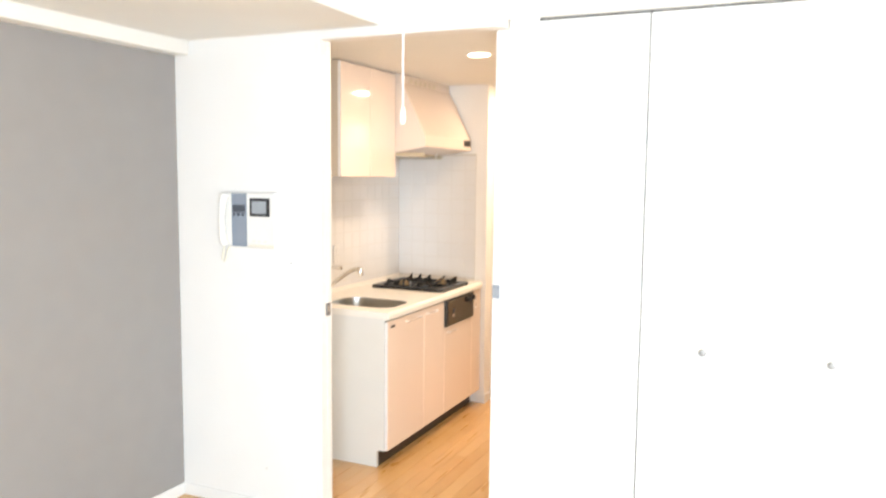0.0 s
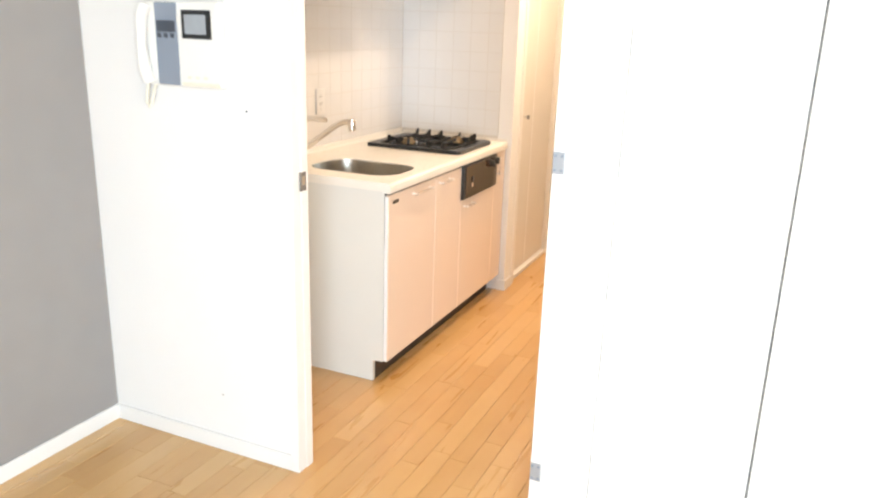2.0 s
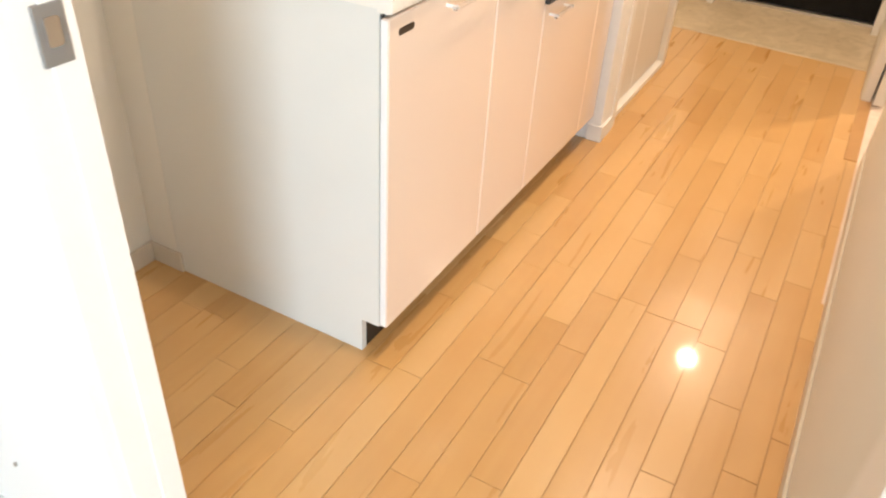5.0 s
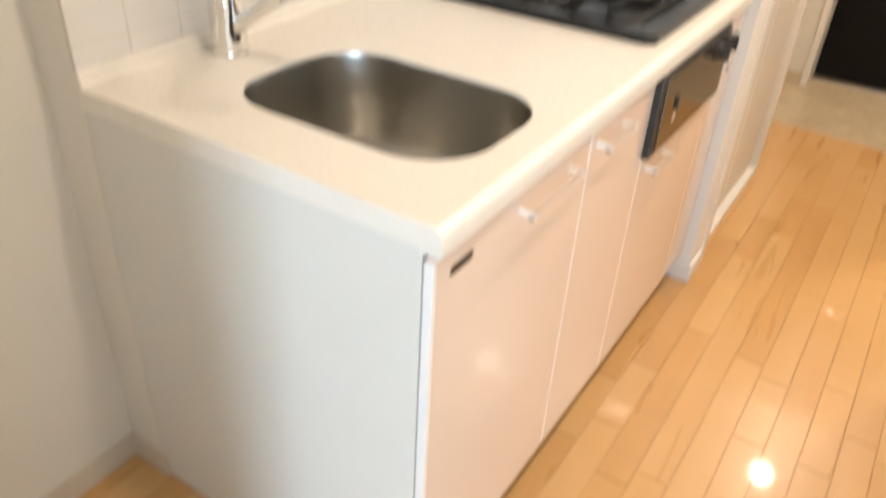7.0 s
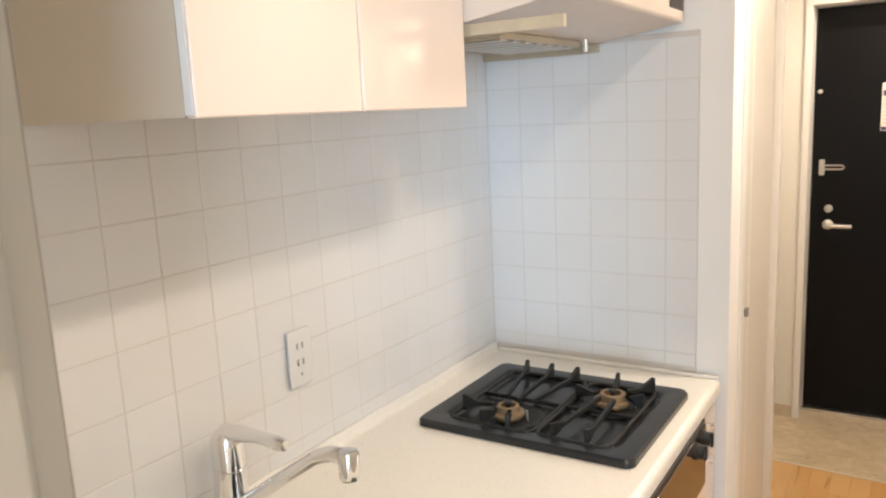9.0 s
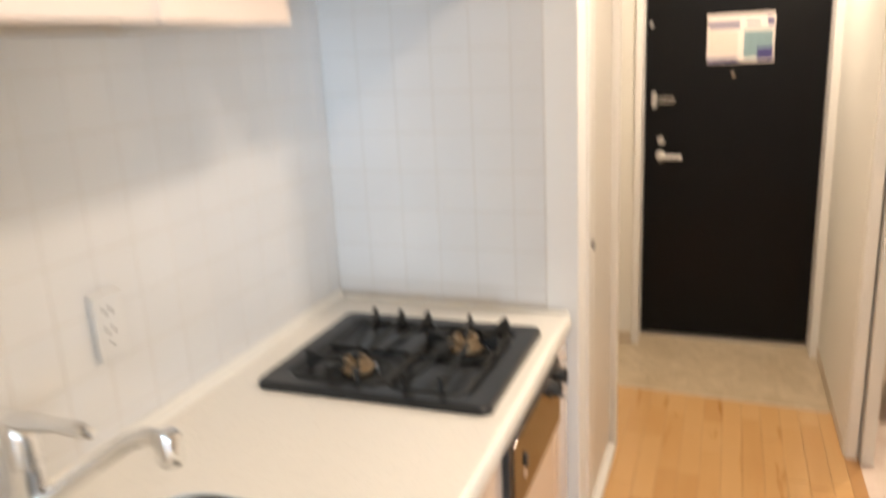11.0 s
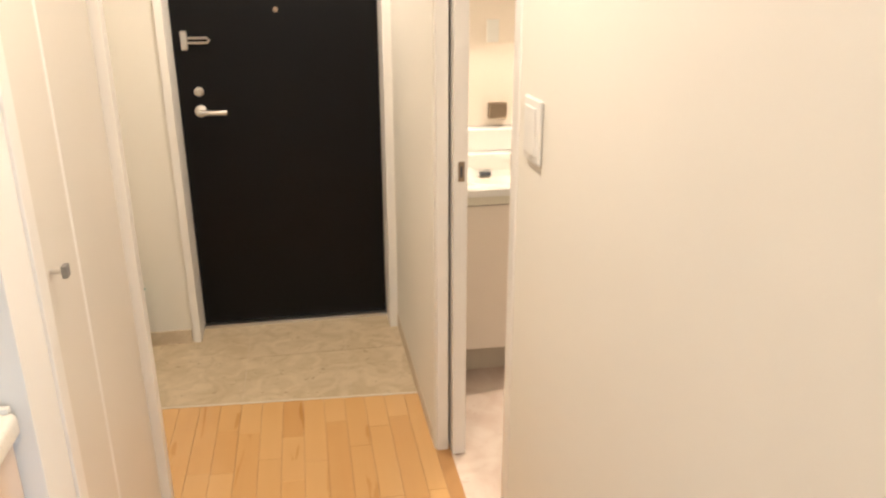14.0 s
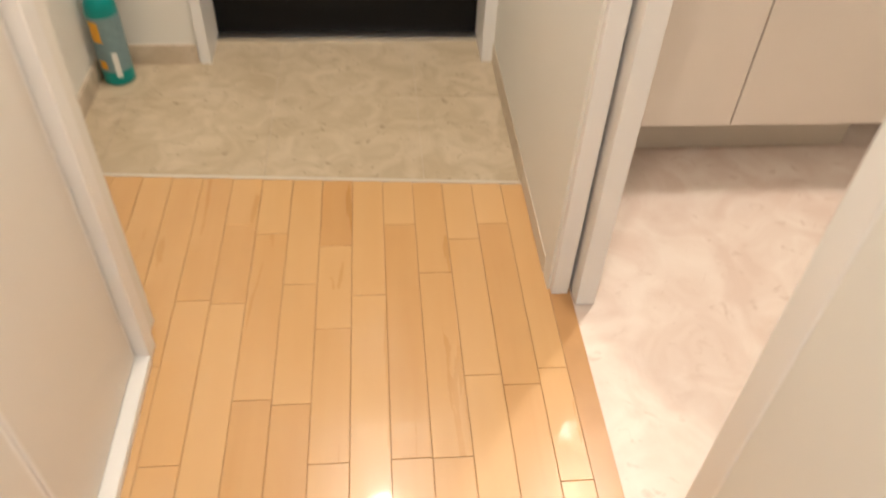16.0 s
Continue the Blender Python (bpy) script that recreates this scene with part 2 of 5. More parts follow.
M = {
    "paper": mat("white_wallpaper", (0.80, 0.79, 0.77), 0.75, vary=0.03, scale=3, bump=0.12, bscale=420),
    "paper_warm": mat("cream_wallpaper", (0.75, 0.727, 0.668), 0.75, vary=0.03, scale=3, bump=0.12, bscale=380),
    "grey": mat("grey_wallpaper", (0.305, 0.288, 0.280), 0.8, vary=0.05, scale=9, bump=0.5, bscale=300),
    "ceil": mat("white_ceiling_paper", (0.80, 0.78, 0.74), 0.85, vary=0.03, scale=4, bump=0.35, bscale=350),
    "trim": mat("white_trim", (0.80, 0.78, 0.75), 0.35, vary=0.03, scale=8, bump=0.05),
    "base": mat("beige_baseboard", (0.62, 0.56, 0.47), 0.45, vary=0.04, scale=12),
    "base_white": mat("white_baseboard", (0.80, 0.79, 0.77), 0.4, vary=0.03),
    "door_white": mat("white_closet_door", (0.82, 0.81, 0.79), 0.38, vary=0.02, scale=4, bump=0.06, bscale=260),
    "door_cream": mat("cream_closet_door", (0.71, 0.675, 0.62), 0.42, vary=0.03, scale=4, bump=0.15, bscale=300),
    # tan taken darker than the cabinet sides, with the underside's shade in it
    "tan_shaded": mat("shaded_tan_laminate", (0.43, 0.345, 0.25), 0.5, vary=0.05, scale=12),
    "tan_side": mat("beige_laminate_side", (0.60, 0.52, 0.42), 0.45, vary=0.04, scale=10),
    "gap": mat("dark_gap", (0.075, 0.075, 0.075), 0.8, vary=0),
    "grout": mat("pale_grey_grout", (0.59, 0.555, 0.505), 0.85, vary=0.08, scale=30, bump=0.3),
    "tile": mat("white_glazed_tile", (0.685, 0.678, 0.665), 0.12, vary=0.02, scale=8, bump=0.06, bscale=25, rnd=0.012),
    "tray": mat("glossy_pinkish_door", (0.75, 0.625, 0.525), 0.14, vary=0.015, scale=3, bump=0.02, bscale=40, coat=0.4),
    "upper": mat("glossy_cream_door", (0.72, 0.61, 0.53), 0.05, vary=0.015, scale=3, bump=0.015, bscale=30, coat=0.5),
    "carcase": mat("light_grey_cabinet_side", (0.68, 0.675, 0.635), 0.45, vary=0.03, scale=6, bump=0.12, bscale=350),
    "edge": mat("white_door_edge", (0.80, 0.79, 0.78), 0.3, vary=0.02),
    "counter": mat("cream_solid_surface", (0.79, 0.76, 0.695), 0.28, vary=0.03, scale=40, bump=0.03, bscale=400),
    "steel": mat("brushed_steel", (0.46, 0.45, 0.42), 0.29, 1.0, vary=0.06, scale=240, bump=0.05, bscale=420),
    "chrome": mat("chrome", (0.80, 0.80, 0.80), 0.07, 1.0, vary=0.02, scale=20),
    "zinc": mat("dull_zinc", (0.40, 0.43, 0.47), 0.45, 0.5, vary=0.06, scale=40),
    "satin": mat("satin_metal", (0.62, 0.60, 0.57), 0.32, 1.0, vary=0.06, scale=40),
    "knob_grey": mat("grey_knob_metal", (0.24, 0.23, 0.22), 0.4, 0.3, vary=0.06, scale=40),
    "brown_metal": mat("brown_strike_metal", (0.40, 0.32, 0.24), 0.35, 1.0, vary=0.06, scale=40),
    "enamel": mat("dark_grey_enamel", (0.018, 0.019, 0.020), 0.3, spec=0.35, vary=0.1, scale=20, bump=0.03, bscale=60, coat=0.12),
    "cast": mat("black_cast_iron", (0.011, 0.011, 0.010), 0.55, vary=0.15, scale=40, bump=0.3, bscale=350),
    "brass": mat("tarnished_brass", (0.30, 0.215, 0.125), 0.5, 0.7, vary=0.15, scale=60, bump=0.3, bscale=300),
    "glass_brown": mat("brown_oven_glass", (0.034, 0.018, 0.009), 0.07, vary=0.06, scale=8, coat=0.45),
    "black": mat("black_plastic", (0.02, 0.02, 0.02), 0.35, vary=0.05),
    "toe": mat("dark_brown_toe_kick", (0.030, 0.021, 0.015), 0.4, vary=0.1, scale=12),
    "acrylic": mat("clear_acrylic", (0.96, 0.96, 0.96), 0.05, trans=0.95, vary=0, ior=1.2),
    "glass": mat("clear_glass", (1, 1, 1), 0.02, trans=1.0, vary=0),
    "mirror": mat("mirror", (0.9, 0.9, 0.9), 0.015, 1.0, vary=0),
    "plastic": mat("white_plastic", (0.78, 0.77, 0.74), 0.35, vary=0.02, scale=20),
    "socket_plate": mat("off_white_socket_plate", (0.66, 0.65, 0.63), 0.35, vary=0.02, scale=20),
    "cream_plastic": mat("cream_plastic", (0.76, 0.73, 0.62), 0.4, vary=0.03, scale=20),
    "cream_panel": mat("pale_yellow_panel", (0.72, 0.66, 0.46), 0.4, vary=0.03, scale=20),
    "blue_grey": mat("blue_grey_plastic", (0.24, 0.28, 0.34), 0.35, vary=0.05, scale=20),
    "slate": mat("dark_slate_plastic", (0.07, 0.08, 0.10), 0.35, vary=0.05),
    "screen": mat("dim_screen", (0.34, 0.37, 0.40), 0.12, vary=0.1, scale=30),
    "steel_door": mat("black_steel_door", (0.0035, 0.0035, 0.0042), 0.34, spec=0.22, vary=0.18, scale=7, bump=0.12, bscale=500),
    "hood": mat("cream_hood_enamel", (0.62, 0.53, 0.455), 0.22, vary=0.03, scale=6),
    "hood_under": mat("stained_hood_metal", (0.46, 0.40, 0.29), 0.45, 0.3, vary=0.25, scale=14),
    "ceramic": mat("white_ceramic", (0.86, 0.85, 0.82), 0.1, vary=0.01, coat=0.4),
    "vanity": mat("pale_pink_beige_panel", (0.82, 0.74, 0.65), 0.32, vary=0.03, scale=5),
    "teal": mat("teal_enamel", (0.010, 0.25, 0.23), 0.3, vary=0.1, scale=20),
    "label_grey": mat("blue_grey_label", (0.19, 0.28, 0.30), 0.45, vary=0.18, scale=60),
    "yellow": mat("orange_yellow_sticker", (0.75, 0.38, 0.03), 0.45, vary=0.08, scale=40),
    "white_sticker": mat("white_sticker", (0.75, 0.75, 0.72), 0.5, vary=0.04, scale=40),
    "red": mat("dull_pink_metal", (0.35, 0.15, 0.12), 0.4, vary=0.1, scale=30),
    "paper_sheet": mat("glossy_leaflet", (0.74, 0.66, 0.60), 0.25, vary=0.06, scale=40),
    "navy": mat("navy_print", (0.055, 0.050, 0.16), 0.3, vary=0.1, scale=60),
    "tan_print": mat("tan_print", (0.52, 0.40, 0.32), 0.35, vary=0.06, scale=60),
    "lamp": mat("lit_diffuser", (1.0, 0.86, 0.66), 0.5, vary=0, emit=14.0),
    "cord": mat("white_cord", (0.82, 0.82, 0.82), 0.5, vary=0),
    "threshold": mat("pale_metal_strip", (0.62, 0.57, 0.48), 0.35, vary=0.04),
    "vinyl": stone_mat("pinkish_vinyl", (0.66, 0.53, 0.45), (0.76, 0.66, 0.58), (0.60, 0.47, 0.39), 7.0, 0.4),
    "marble": stone_mat("beige_marble_tile", (0.46, 0.370, 0.240), (0.58, 0.480, 0.335), (0.32, 0.24, 0.145), 11.0, 0.32),
    "skirt_stone": stone_mat("beige_stone_skirting", (0.50, 0.415, 0.30), (0.60, 0.51, 0.39), (0.40, 0.32, 0.22), 14.0, 0.4),
    "sill_wood": mat("reddish_wood_sill", (0.47, 0.26, 0.10), 0.3, vary=0.15, scale=14, coat=0.3),
    "wood": wood_mat("maple_strip_board", (0.525, 0.287, 0.100), (0.600, 0.356, 0.140), (0.660, 0.420, 0.186), 0.29),
    "wood_far": wood_mat("maple_strip_floor", (0.525, 0.287, 0.100), (0.600, 0.356, 0.140), (0.660, 0.420, 0.186), 0.29, True),
    "wood_sub": mat("dark_board_joint", (0.25, 0.13, 0.05), 0.7, vary=0.1),
    "concrete": mat("balcony_concrete", (0.40, 0.40, 0.39), 0.9, vary=0.1, scale=5),
}

# ---- building helpers ----
ORIGIN = {}


def box(x0, x1, y0, y1, z0, z1, bevel=0.0, seg=2, bm=None):
    bm = bm or bmesh.new()
    g = bmesh.ops.create_cube(bm, size=1)
    for v in g["verts"]:
        v.co = Vector((x0 + (v.co.x + 0.5) * (x1 - x0), y0 + (v.co.y + 0.5) * (y1 - y0), z0 + (v.co.z + 0.5) * (z1 - z0)))
    if bevel:
        edges = list({e for v in g["verts"] for e in v.link_edges})
        bmesh.ops.bevel(bm, geom=edges, offset=bevel, segments=seg, affect="EDGES", profile=0.5, clamp_overlap=True)
    return bm


def rod(p0, p1, r0, r1=None, seg=20, bm=None):
    bm = bm or bmesh.new()
    p0, p1 = Vector(p0), Vector(p1)
    d = p1 - p0
    m = Matrix.Translation((p0 + p1) / 2) @ d.to_track_quat("Z", "Y").to_matrix().to_4x4()
    bmesh.ops.create_cone(bm, cap_ends=True, segments=seg, radius1=r0, radius2=r0 if r1 is None else r1, depth=d.length, matrix=m)
    return bm


def lathe(profile, at, seg=28, axis="Z", bm=None):
    """Turn a profile of (radius, height) round an axis through at."""
    bm = bm or bmesh.new()
    turn = {"Z": Matrix.Identity(4), "X": pose(0, 0, 0, 0, 90, 0), "Y": pose(0, 0, 0, -90, 0, 0)}[axis]
    rings = []
    for r, h in profile:
        ring = []
        for i in range(seg):
            a = 2 * math.pi * i / seg
            ring.append(bm.verts.new(Matrix.Translation(at) @ turn @ Vector((r * math.cos(a), r * math.sin(a), h))))
        rings.append(ring)
    for a, b in zip(rings, rings[1:]):
        for i in range(seg):
            bm.faces.new((a[i], a[(i + 1) % seg], b[(i + 1) % seg], b[i]))
    bm.faces.new(rings[0][::-1])
    bm.faces.new(rings[-1])
    return bm


def tube(points, r, seg=12, bm=None):
    """A round bar along points; r is one radius or one for each point."""
    bm = bm or bmesh.new()
    pts = [Vector(p) for p in points]
    rr = r if isinstance(r, (list, tuple)) else [r] * len(pts)
    rings, up = [], None
    for i, p in enumerate(pts):
        d = (pts[min(i + 1, len(pts) - 1)] - pts[max(i - 1, 0)]).normalized()
        side = d.orthogonal().normalized() if up is None else (up - d * up.dot(d)).normalized()
        up = side
        other = d.cross(side)
        rings.append([bm.verts.new(p + rr[i] * (math.cos(2 * math.pi * k / seg) * side + math.sin(2 * math.pi * k / seg) * other)) for k in range(seg)])
    for a, b in zip(rings, rings[1:]):
        for k in range(seg):
            bm.faces.new((a[k], a[(k + 1) % seg], b[(k + 1) % seg], b[k]))
    bm.faces.new(rings[0][::-1])
    bm.faces.new(rings[-1])
    return bm


def prism(outline, axis, a0, a1, bm=None, bevel=0.0):
    """Push an outline of two coordinates along the third axis, from a0 to a1."""
    bm = bm or bmesh.new()

    def put(u, v, a):
        return {"x": (a, u, v), "y": (u, a, v), "z": (u, v, a)}[axis]
    lo = [bm.verts.new(put(u, v, a0)) for u, v in outline]
    hi = [bm.verts.new(put(u, v, a1)) for u, v in outline]
    n = len(outline)
    faces = [bm.faces.new(lo[::-1]), bm.faces.new(hi)]
    for i in range(n):
        faces.append(bm.faces.new((lo[i], lo[(i + 1) % n], hi[(i + 1) % n], hi[i])))
    bmesh.ops.recalc_face_normals(bm, faces=faces)
    if bevel:
        bmesh.ops.bevel(bm, geom=list({e for f in faces for e in f.edges}), offset=bevel, segments=2, affect="EDGES", profile=0.5)
    return bm


def rrect(cx, cy, hx, hy, r, n=8):
    out = []
    for sx, sy, a0 in ((1, 1, 0), (-1, 1, 90), (-1, -1, 180), (1, -1, 270)):
        for k in range(n + 1):
            a = radians(a0 + 90 * k / n)
            out.append((cx + sx * (hx - r) + r * math.cos(a), cy + sy * (hy - r) + r * math.sin(a)))
    return out


def smooth(me):
    """Smooth shading in which large flat faces keep their own normal and only the rounded edges blend."""
    limit = math.cos(radians(38))
    normal = [p.normal.copy() for p in me.polygons]
    around = [[] for _ in me.vertices]
    for p in me.polygons:
        p.use_smooth = True
        for v in p.vertices:
            around[v].append(p.index)
    area = [p.area for p in me.polygons]
    corner = []
    for p in me.polygons:
        for v in p.vertices:
            n = Vector((0, 0, 0))
            for q in around[v]:
                if normal[q].dot(normal[p.index]) > limit:
                    n += normal[q] * area[q]
            corner.append(n.normalized() if n.length > 0 else normal[p.index])
    me.normals_split_custom_set(corner)


def struct(name, bm, material, label="", category=""):
    me = bpy.data.meshes.new(name)
    bmesh.ops.recalc_face_normals(bm, faces=bm.faces)
    bm.to_mesh(me)
    bm.free()
    me.materials.append(M[material])
    smooth(me)
    ob = tagged(new(name, me), label, category, "", "structure")
    ORIGIN[ob] = Vector((0, 0, 0))
    return ob


def thing(name, at, label, category, group=""):
    ob = tagged(new(name), label, category, group)
    ob.empty_display_size = 0.05
    ob.location = at
    ORIGIN[ob] = Vector(at)
    return ob


def part(name, bm, material, parent, label=""):
    me = bpy.data.meshes.new(name)
    bmesh.ops.recalc_face_normals(bm, faces=bm.faces)
    bmesh.ops.translate(bm, verts=bm.verts, vec=-ORIGIN[parent])
    bm.to_mesh(me)
    bm.free()
    me.materials.append(M[material])
    smooth(me)
    ob = new(name, me)
    ob.parent = parent
    ORIGIN[ob] = ORIGIN[parent]
    if label:
        tagged(ob, label)
    return ob


def single(name, bm, material, at, label, category, group=""):
    """A thing of one mesh."""
    ORIGIN[None] = Vector(at)
    bmesh.ops.recalc_face_normals(bm, faces=bm.faces)
    bmesh.ops.translate(bm, verts=bm.verts, vec=-Vector(at))
    me = bpy.data.meshes.new(name)
    bm.to_mesh(me)
    bm.free()
    me.materials.append(M[material])
    smooth(me)
    ob = tagged(new(name, me), label, category, group)
    ob.location = at
    ORIGIN[ob] = Vector(at)
    return ob


# ---- structure: floors ----
def yb(x):
    """The boards end on a slightly slanting line at the entry."""
    return YB + 0.062 * (0.80 - x)


struct("floor", box(XL - 0.1, RX, RY, YB - 0.002, -0.1, -0.003), "wood_sub", "maple strip floor of warm honey boards", "floor")
struct("floor_entry", box(-0.45, 0.95, YB, EDY + 0.1, -0.1, -0.0125), "skirt_stone", "entry floor of beige marble-look tiles", "floor")
struct("floor_washroom", box(0.8543, 1.9, 0.8, 3.3, -0.1, 0.001), "vinyl", "pinkish beige marbled vinyl floor", "floor")
struct("sill_washroom", box(0.8088, 0.8540, 1.73, 2.42, -0.02, 0.003, 0.001), "sill_wood", "reddish wooden door sill", "sill")
struct("threshold_entry", prism([(-0.40, yb(-0.40) - 0.006), (0.806, yb(0.806) - 0.006), (0.806, yb(0.806) + 0.003), (-0.40, yb(-0.40) + 0.003)], "z", -0.02, 0.0015), "threshold", "pale strip where boards meet the entry tiles", "threshold")

# ---- structure: walls ----
wall_left = struct("wall_room_left", box(XG - 0.15, XG, RY, YD0, 0, MAIN_CEIL), "grey", "grey papered accent wall", "wall")
struct("wall_kitchen_left", box(XL - 0.15, XL, YD1, 3.45, 0, MAIN_CEIL), "paper_warm", "cream papered kitchen wall", "wall")
bm = box(XG, DL - 0.03, YD0, YD1, 0, MAIN_CEIL)
box(DL - 0.03, DR + 0.05, YD0, YD1, DTOP + 0.03, MAIN_CEIL, bm=bm)
struct("wall_doorway", bm, "paper", "white papered wall beside the kitchen doorway", "wall")
CX0, CX1, CTOP = 0.992, 2.66, 2.178
bm = box(DR + 0.05, CX0, YR, YR + 0.065, 0, MAIN_CEIL)
box(CX0, CX1, YR, YR + 0.065, CTOP, MAIN_CEIL, bm=bm)
box(CX1, RX, YR, YR + 0.065, 0, MAIN_CEIL, bm=bm)
struct("wall_closet", bm, "paper", "white papered wall round the closet", "wall")
bm = box(CX0 - 0.05, CX1 + 0.05, 0.0, 0.05, 0, MAIN_CEIL)
struct("wall_closet_back", bm, "paper", "closet back wall", "wall")
struct("wall_room_right", box(RX, RX + 0.1, RY, 0.05, 0, MAIN_CEIL), "paper", "white papered side wall of the room", "wall")
WX0, WX1, WZ0, WZ1 = 2.15, 3.80, 0.12, 2.1
bm = box(XL - 0.15, WX0, RY - 0.15, RY, 0, MAIN_CEIL)
box(WX1, RX + 0.1, RY - 0.15, RY, 0, MAIN_CEIL, bm=bm)
box(WX0, WX1, RY - 0.15, RY, 0, WZ0, bm=bm)
box(WX0, WX1, RY - 0.15, RY, WZ1, MAIN_CEIL, bm=bm)
struct("wall_window", bm, "paper", "white papered wall with the window", "wall")
# passage's right wall, up to the washroom door and past it
struct("wall_passage_near", prism([(XN, YR + 0.075), (XN, 1.745), (XN + 0.05, 1.745), (XN + 0.05, YR + 0.075)], "z", 0, CEIL + 0.1), "paper_warm", "cream papered passage wall", "wall")
bm = box(XR - 0.016, XR + 0.018, 2.350, EDY + 0.05, 0, CEIL + 0.1)
box(XR + 0.075, XR + 0.11, 2.50, EDY + 0.05, 0, CEIL + 0.1, bm=bm)
box(XR - 0.008, XR + 0.11, 1.765, 2.350, 2.02, CEIL + 0.1, bm=bm)
struct("wall_passage_far", bm, "paper_warm", "cream papered wall past the washroom door", "wall")
# tiled kitchen recess
wall_back = struct("wall_kitchen_back", box(XL, TX - 0.006, 0.0, TY + 0.12, 0, CEIL + 0.1), "paper_warm", "kitchen back wall, lower part tiled white", "wall")
wall_end = struct("wall_kitchen_end", box(TX - 0.006, 0.028, TY + 0.006, 1.455, 0, CEIL + 0.1, 0.002), "paper", "kitchen end wall tiled white", "wall")
# storage cupboard recess and entry
struct("wall_storage_back", box(XL, -0.62, 1.455, 2.26, 0, CEIL + 0.1), "paper_warm", "back of the storage cupboard", "wall")
struct("wall_storage_end", box(XL, -0.004, 2.235, 2.30, 0, CEIL + 0.1), "paper_warm", "end wall of the storage cupboard", "wall")
struct("wall_entry_left", box(-0.43, -0.33, 2.30, 3.45, -0.02, CEIL + 0.1), "paper_warm", "cream papered side wall of the entry", "wall")
bm = box(-0.33, ED0 - 0.03, YE, EDY + 0.1, -0.02, CEIL + 0.1)
box(ED0 - 0.03, XR, YE, EDY + 0.1, EDTOP + 0.03, CEIL + 0.1, bm=bm)
struct("wall_entry_end", bm, "paper_warm", "cream papered wall round the entrance door", "wall")
# washroom
bm = box(1.86, 1.95, 0.7, 3.4, 0, CEIL + 0.1)
box(0.90, 1.95, 3.225, 3.35, 0, CEIL + 0.1, bm=bm)
box(0.90, 1.95, 0.7, 0.8, 0, CEIL + 0.1, bm=bm)
struct("wall_washroom", bm, "paper_warm", "cream papered washroom walls", "wall")

# ---- structure: ceilings ----
struct("ceiling_room", box(XL - 0.15, RX + 0.1, RY - 0.15, YR + 0.065, MAIN_CEIL, MAIN_CEIL + 0.1), "ceil", "white papered ceiling of the room", "ceiling")
struct("ceiling_soffit", box(XG, 0.342, RY, YD0, CEIL, MAIN_CEIL), "ceil", "lowered white ceiling strip", "ceiling")
struct("ceiling_kitchen", box(XL - 0.1, 1.95, YD1, 3.6, CEIL, CEIL + 0.08), "ceil", "white papered ceiling of kitchen and passage", "ceiling")
struct("ceiling_beam", box(XG, XG + 0.085, RY, YD0, 2.115, CEIL, 0.006), "ceil", "slim white beam along the grey wall", "beam")

# ---- structure: trim ----
struct("baseboard_room_left", box(XG, XG + 0.010, RY, YD0, 0, 0.058, 0.003), "base_white", "white baseboard", "baseboard")
struct("baseboard_doorway", box(XG + 0.010, DL - 0.032, YD0 - 0.009, YD0, 0, 0.058, 0.003), "base_white", "white baseboard", "baseboard")
struct("baseboard_kitchen", box(XL, XL + 0.009, YD1, 0.0, 0, 0.058, 0.003), "base", "cream baseboard", "baseboard")
struct("baseboard_stub", box(XL + 0.009, TX + 0.012, -0.009, 0.0, 0, 0.058, 0.003), "base", "cream baseboard", "baseboard")
struct("baseboard_end_wall", box(-0.02, 0.037, TY + 0.0, 1.452, 0, 0.06, 0.003), "base_white", "white baseboard block", "baseboard")
struct("baseboard_passage", box(XN - 0.008, XN, YR + 0.080, 1.704, 0, 0.055, 0.002), "base", "cream baseboard", "baseboard")
struct("baseboard_far", box(XR - 0.018, XR - 0.008, 2.40, YB, 0, 0.05, 0.002), "base", "cream baseboard", "baseboard")
struct("skirting_entry_right", box(XR - 0.018, XR - 0.008, YB, EDY - 0.12, -0.012, 0.05, 0.002), "skirt_stone", "beige stone skirting", "skirting")
struct("skirting_entry_end", box(-0.33, ED0 - 0.035, YE - 0.010, YE, -0.012, 0.05, 0.002), "skirt_stone", "beige stone skirting", "skirting")
struct("skirting_entry_left", box(-0.33, -0.32, 2.31, YE - 0.010, -0.012, 0.05, 0.002), "skirt_stone", "beige stone skirting", "skirting")

# doorway frame of the room
trim_door = thing("doorway_trim", (DL, YD0, 0), "white doorway lining without a door leaf", "door frame")
bm = box(DL - 0.032, DL, YD0 - 0.008, YD1 + 0.006, 0, DTOP, 0.002)
part("jamb", bm, "trim", trim_door)
part("jamb", box(DR, DR + 0.050, YR - 0.012, YR + 0.074, 0, DTOP, 0.002), "trim", trim_door)
part("head", box(DL - 0.032, DR + 0.050, YD0 - 0.008, YD1 + 0.006, DTOP, DTOP + 0.032, 0.002), "trim", trim_door)
part("stop", box(DL, DL + 0.003, YD0 + 0.034, YD1 + 0.004, 0, DTOP, 0.001), "trim", trim_door)
plate = part("strike_plate", box(DL - 0.003, DL + 0.0045, YD0 + 0.026, YD0 + 0.058, 0.950, 1.008, 0.001), "knob_grey", trim_door, "dull metal strike plate")
part("latch_hole", prism(rrect(YD0 + 0.042, 0.982, 0.008, 0.014, 0.004), "x", DL + 0.0040, DL + 0.0056), "satin", plate)
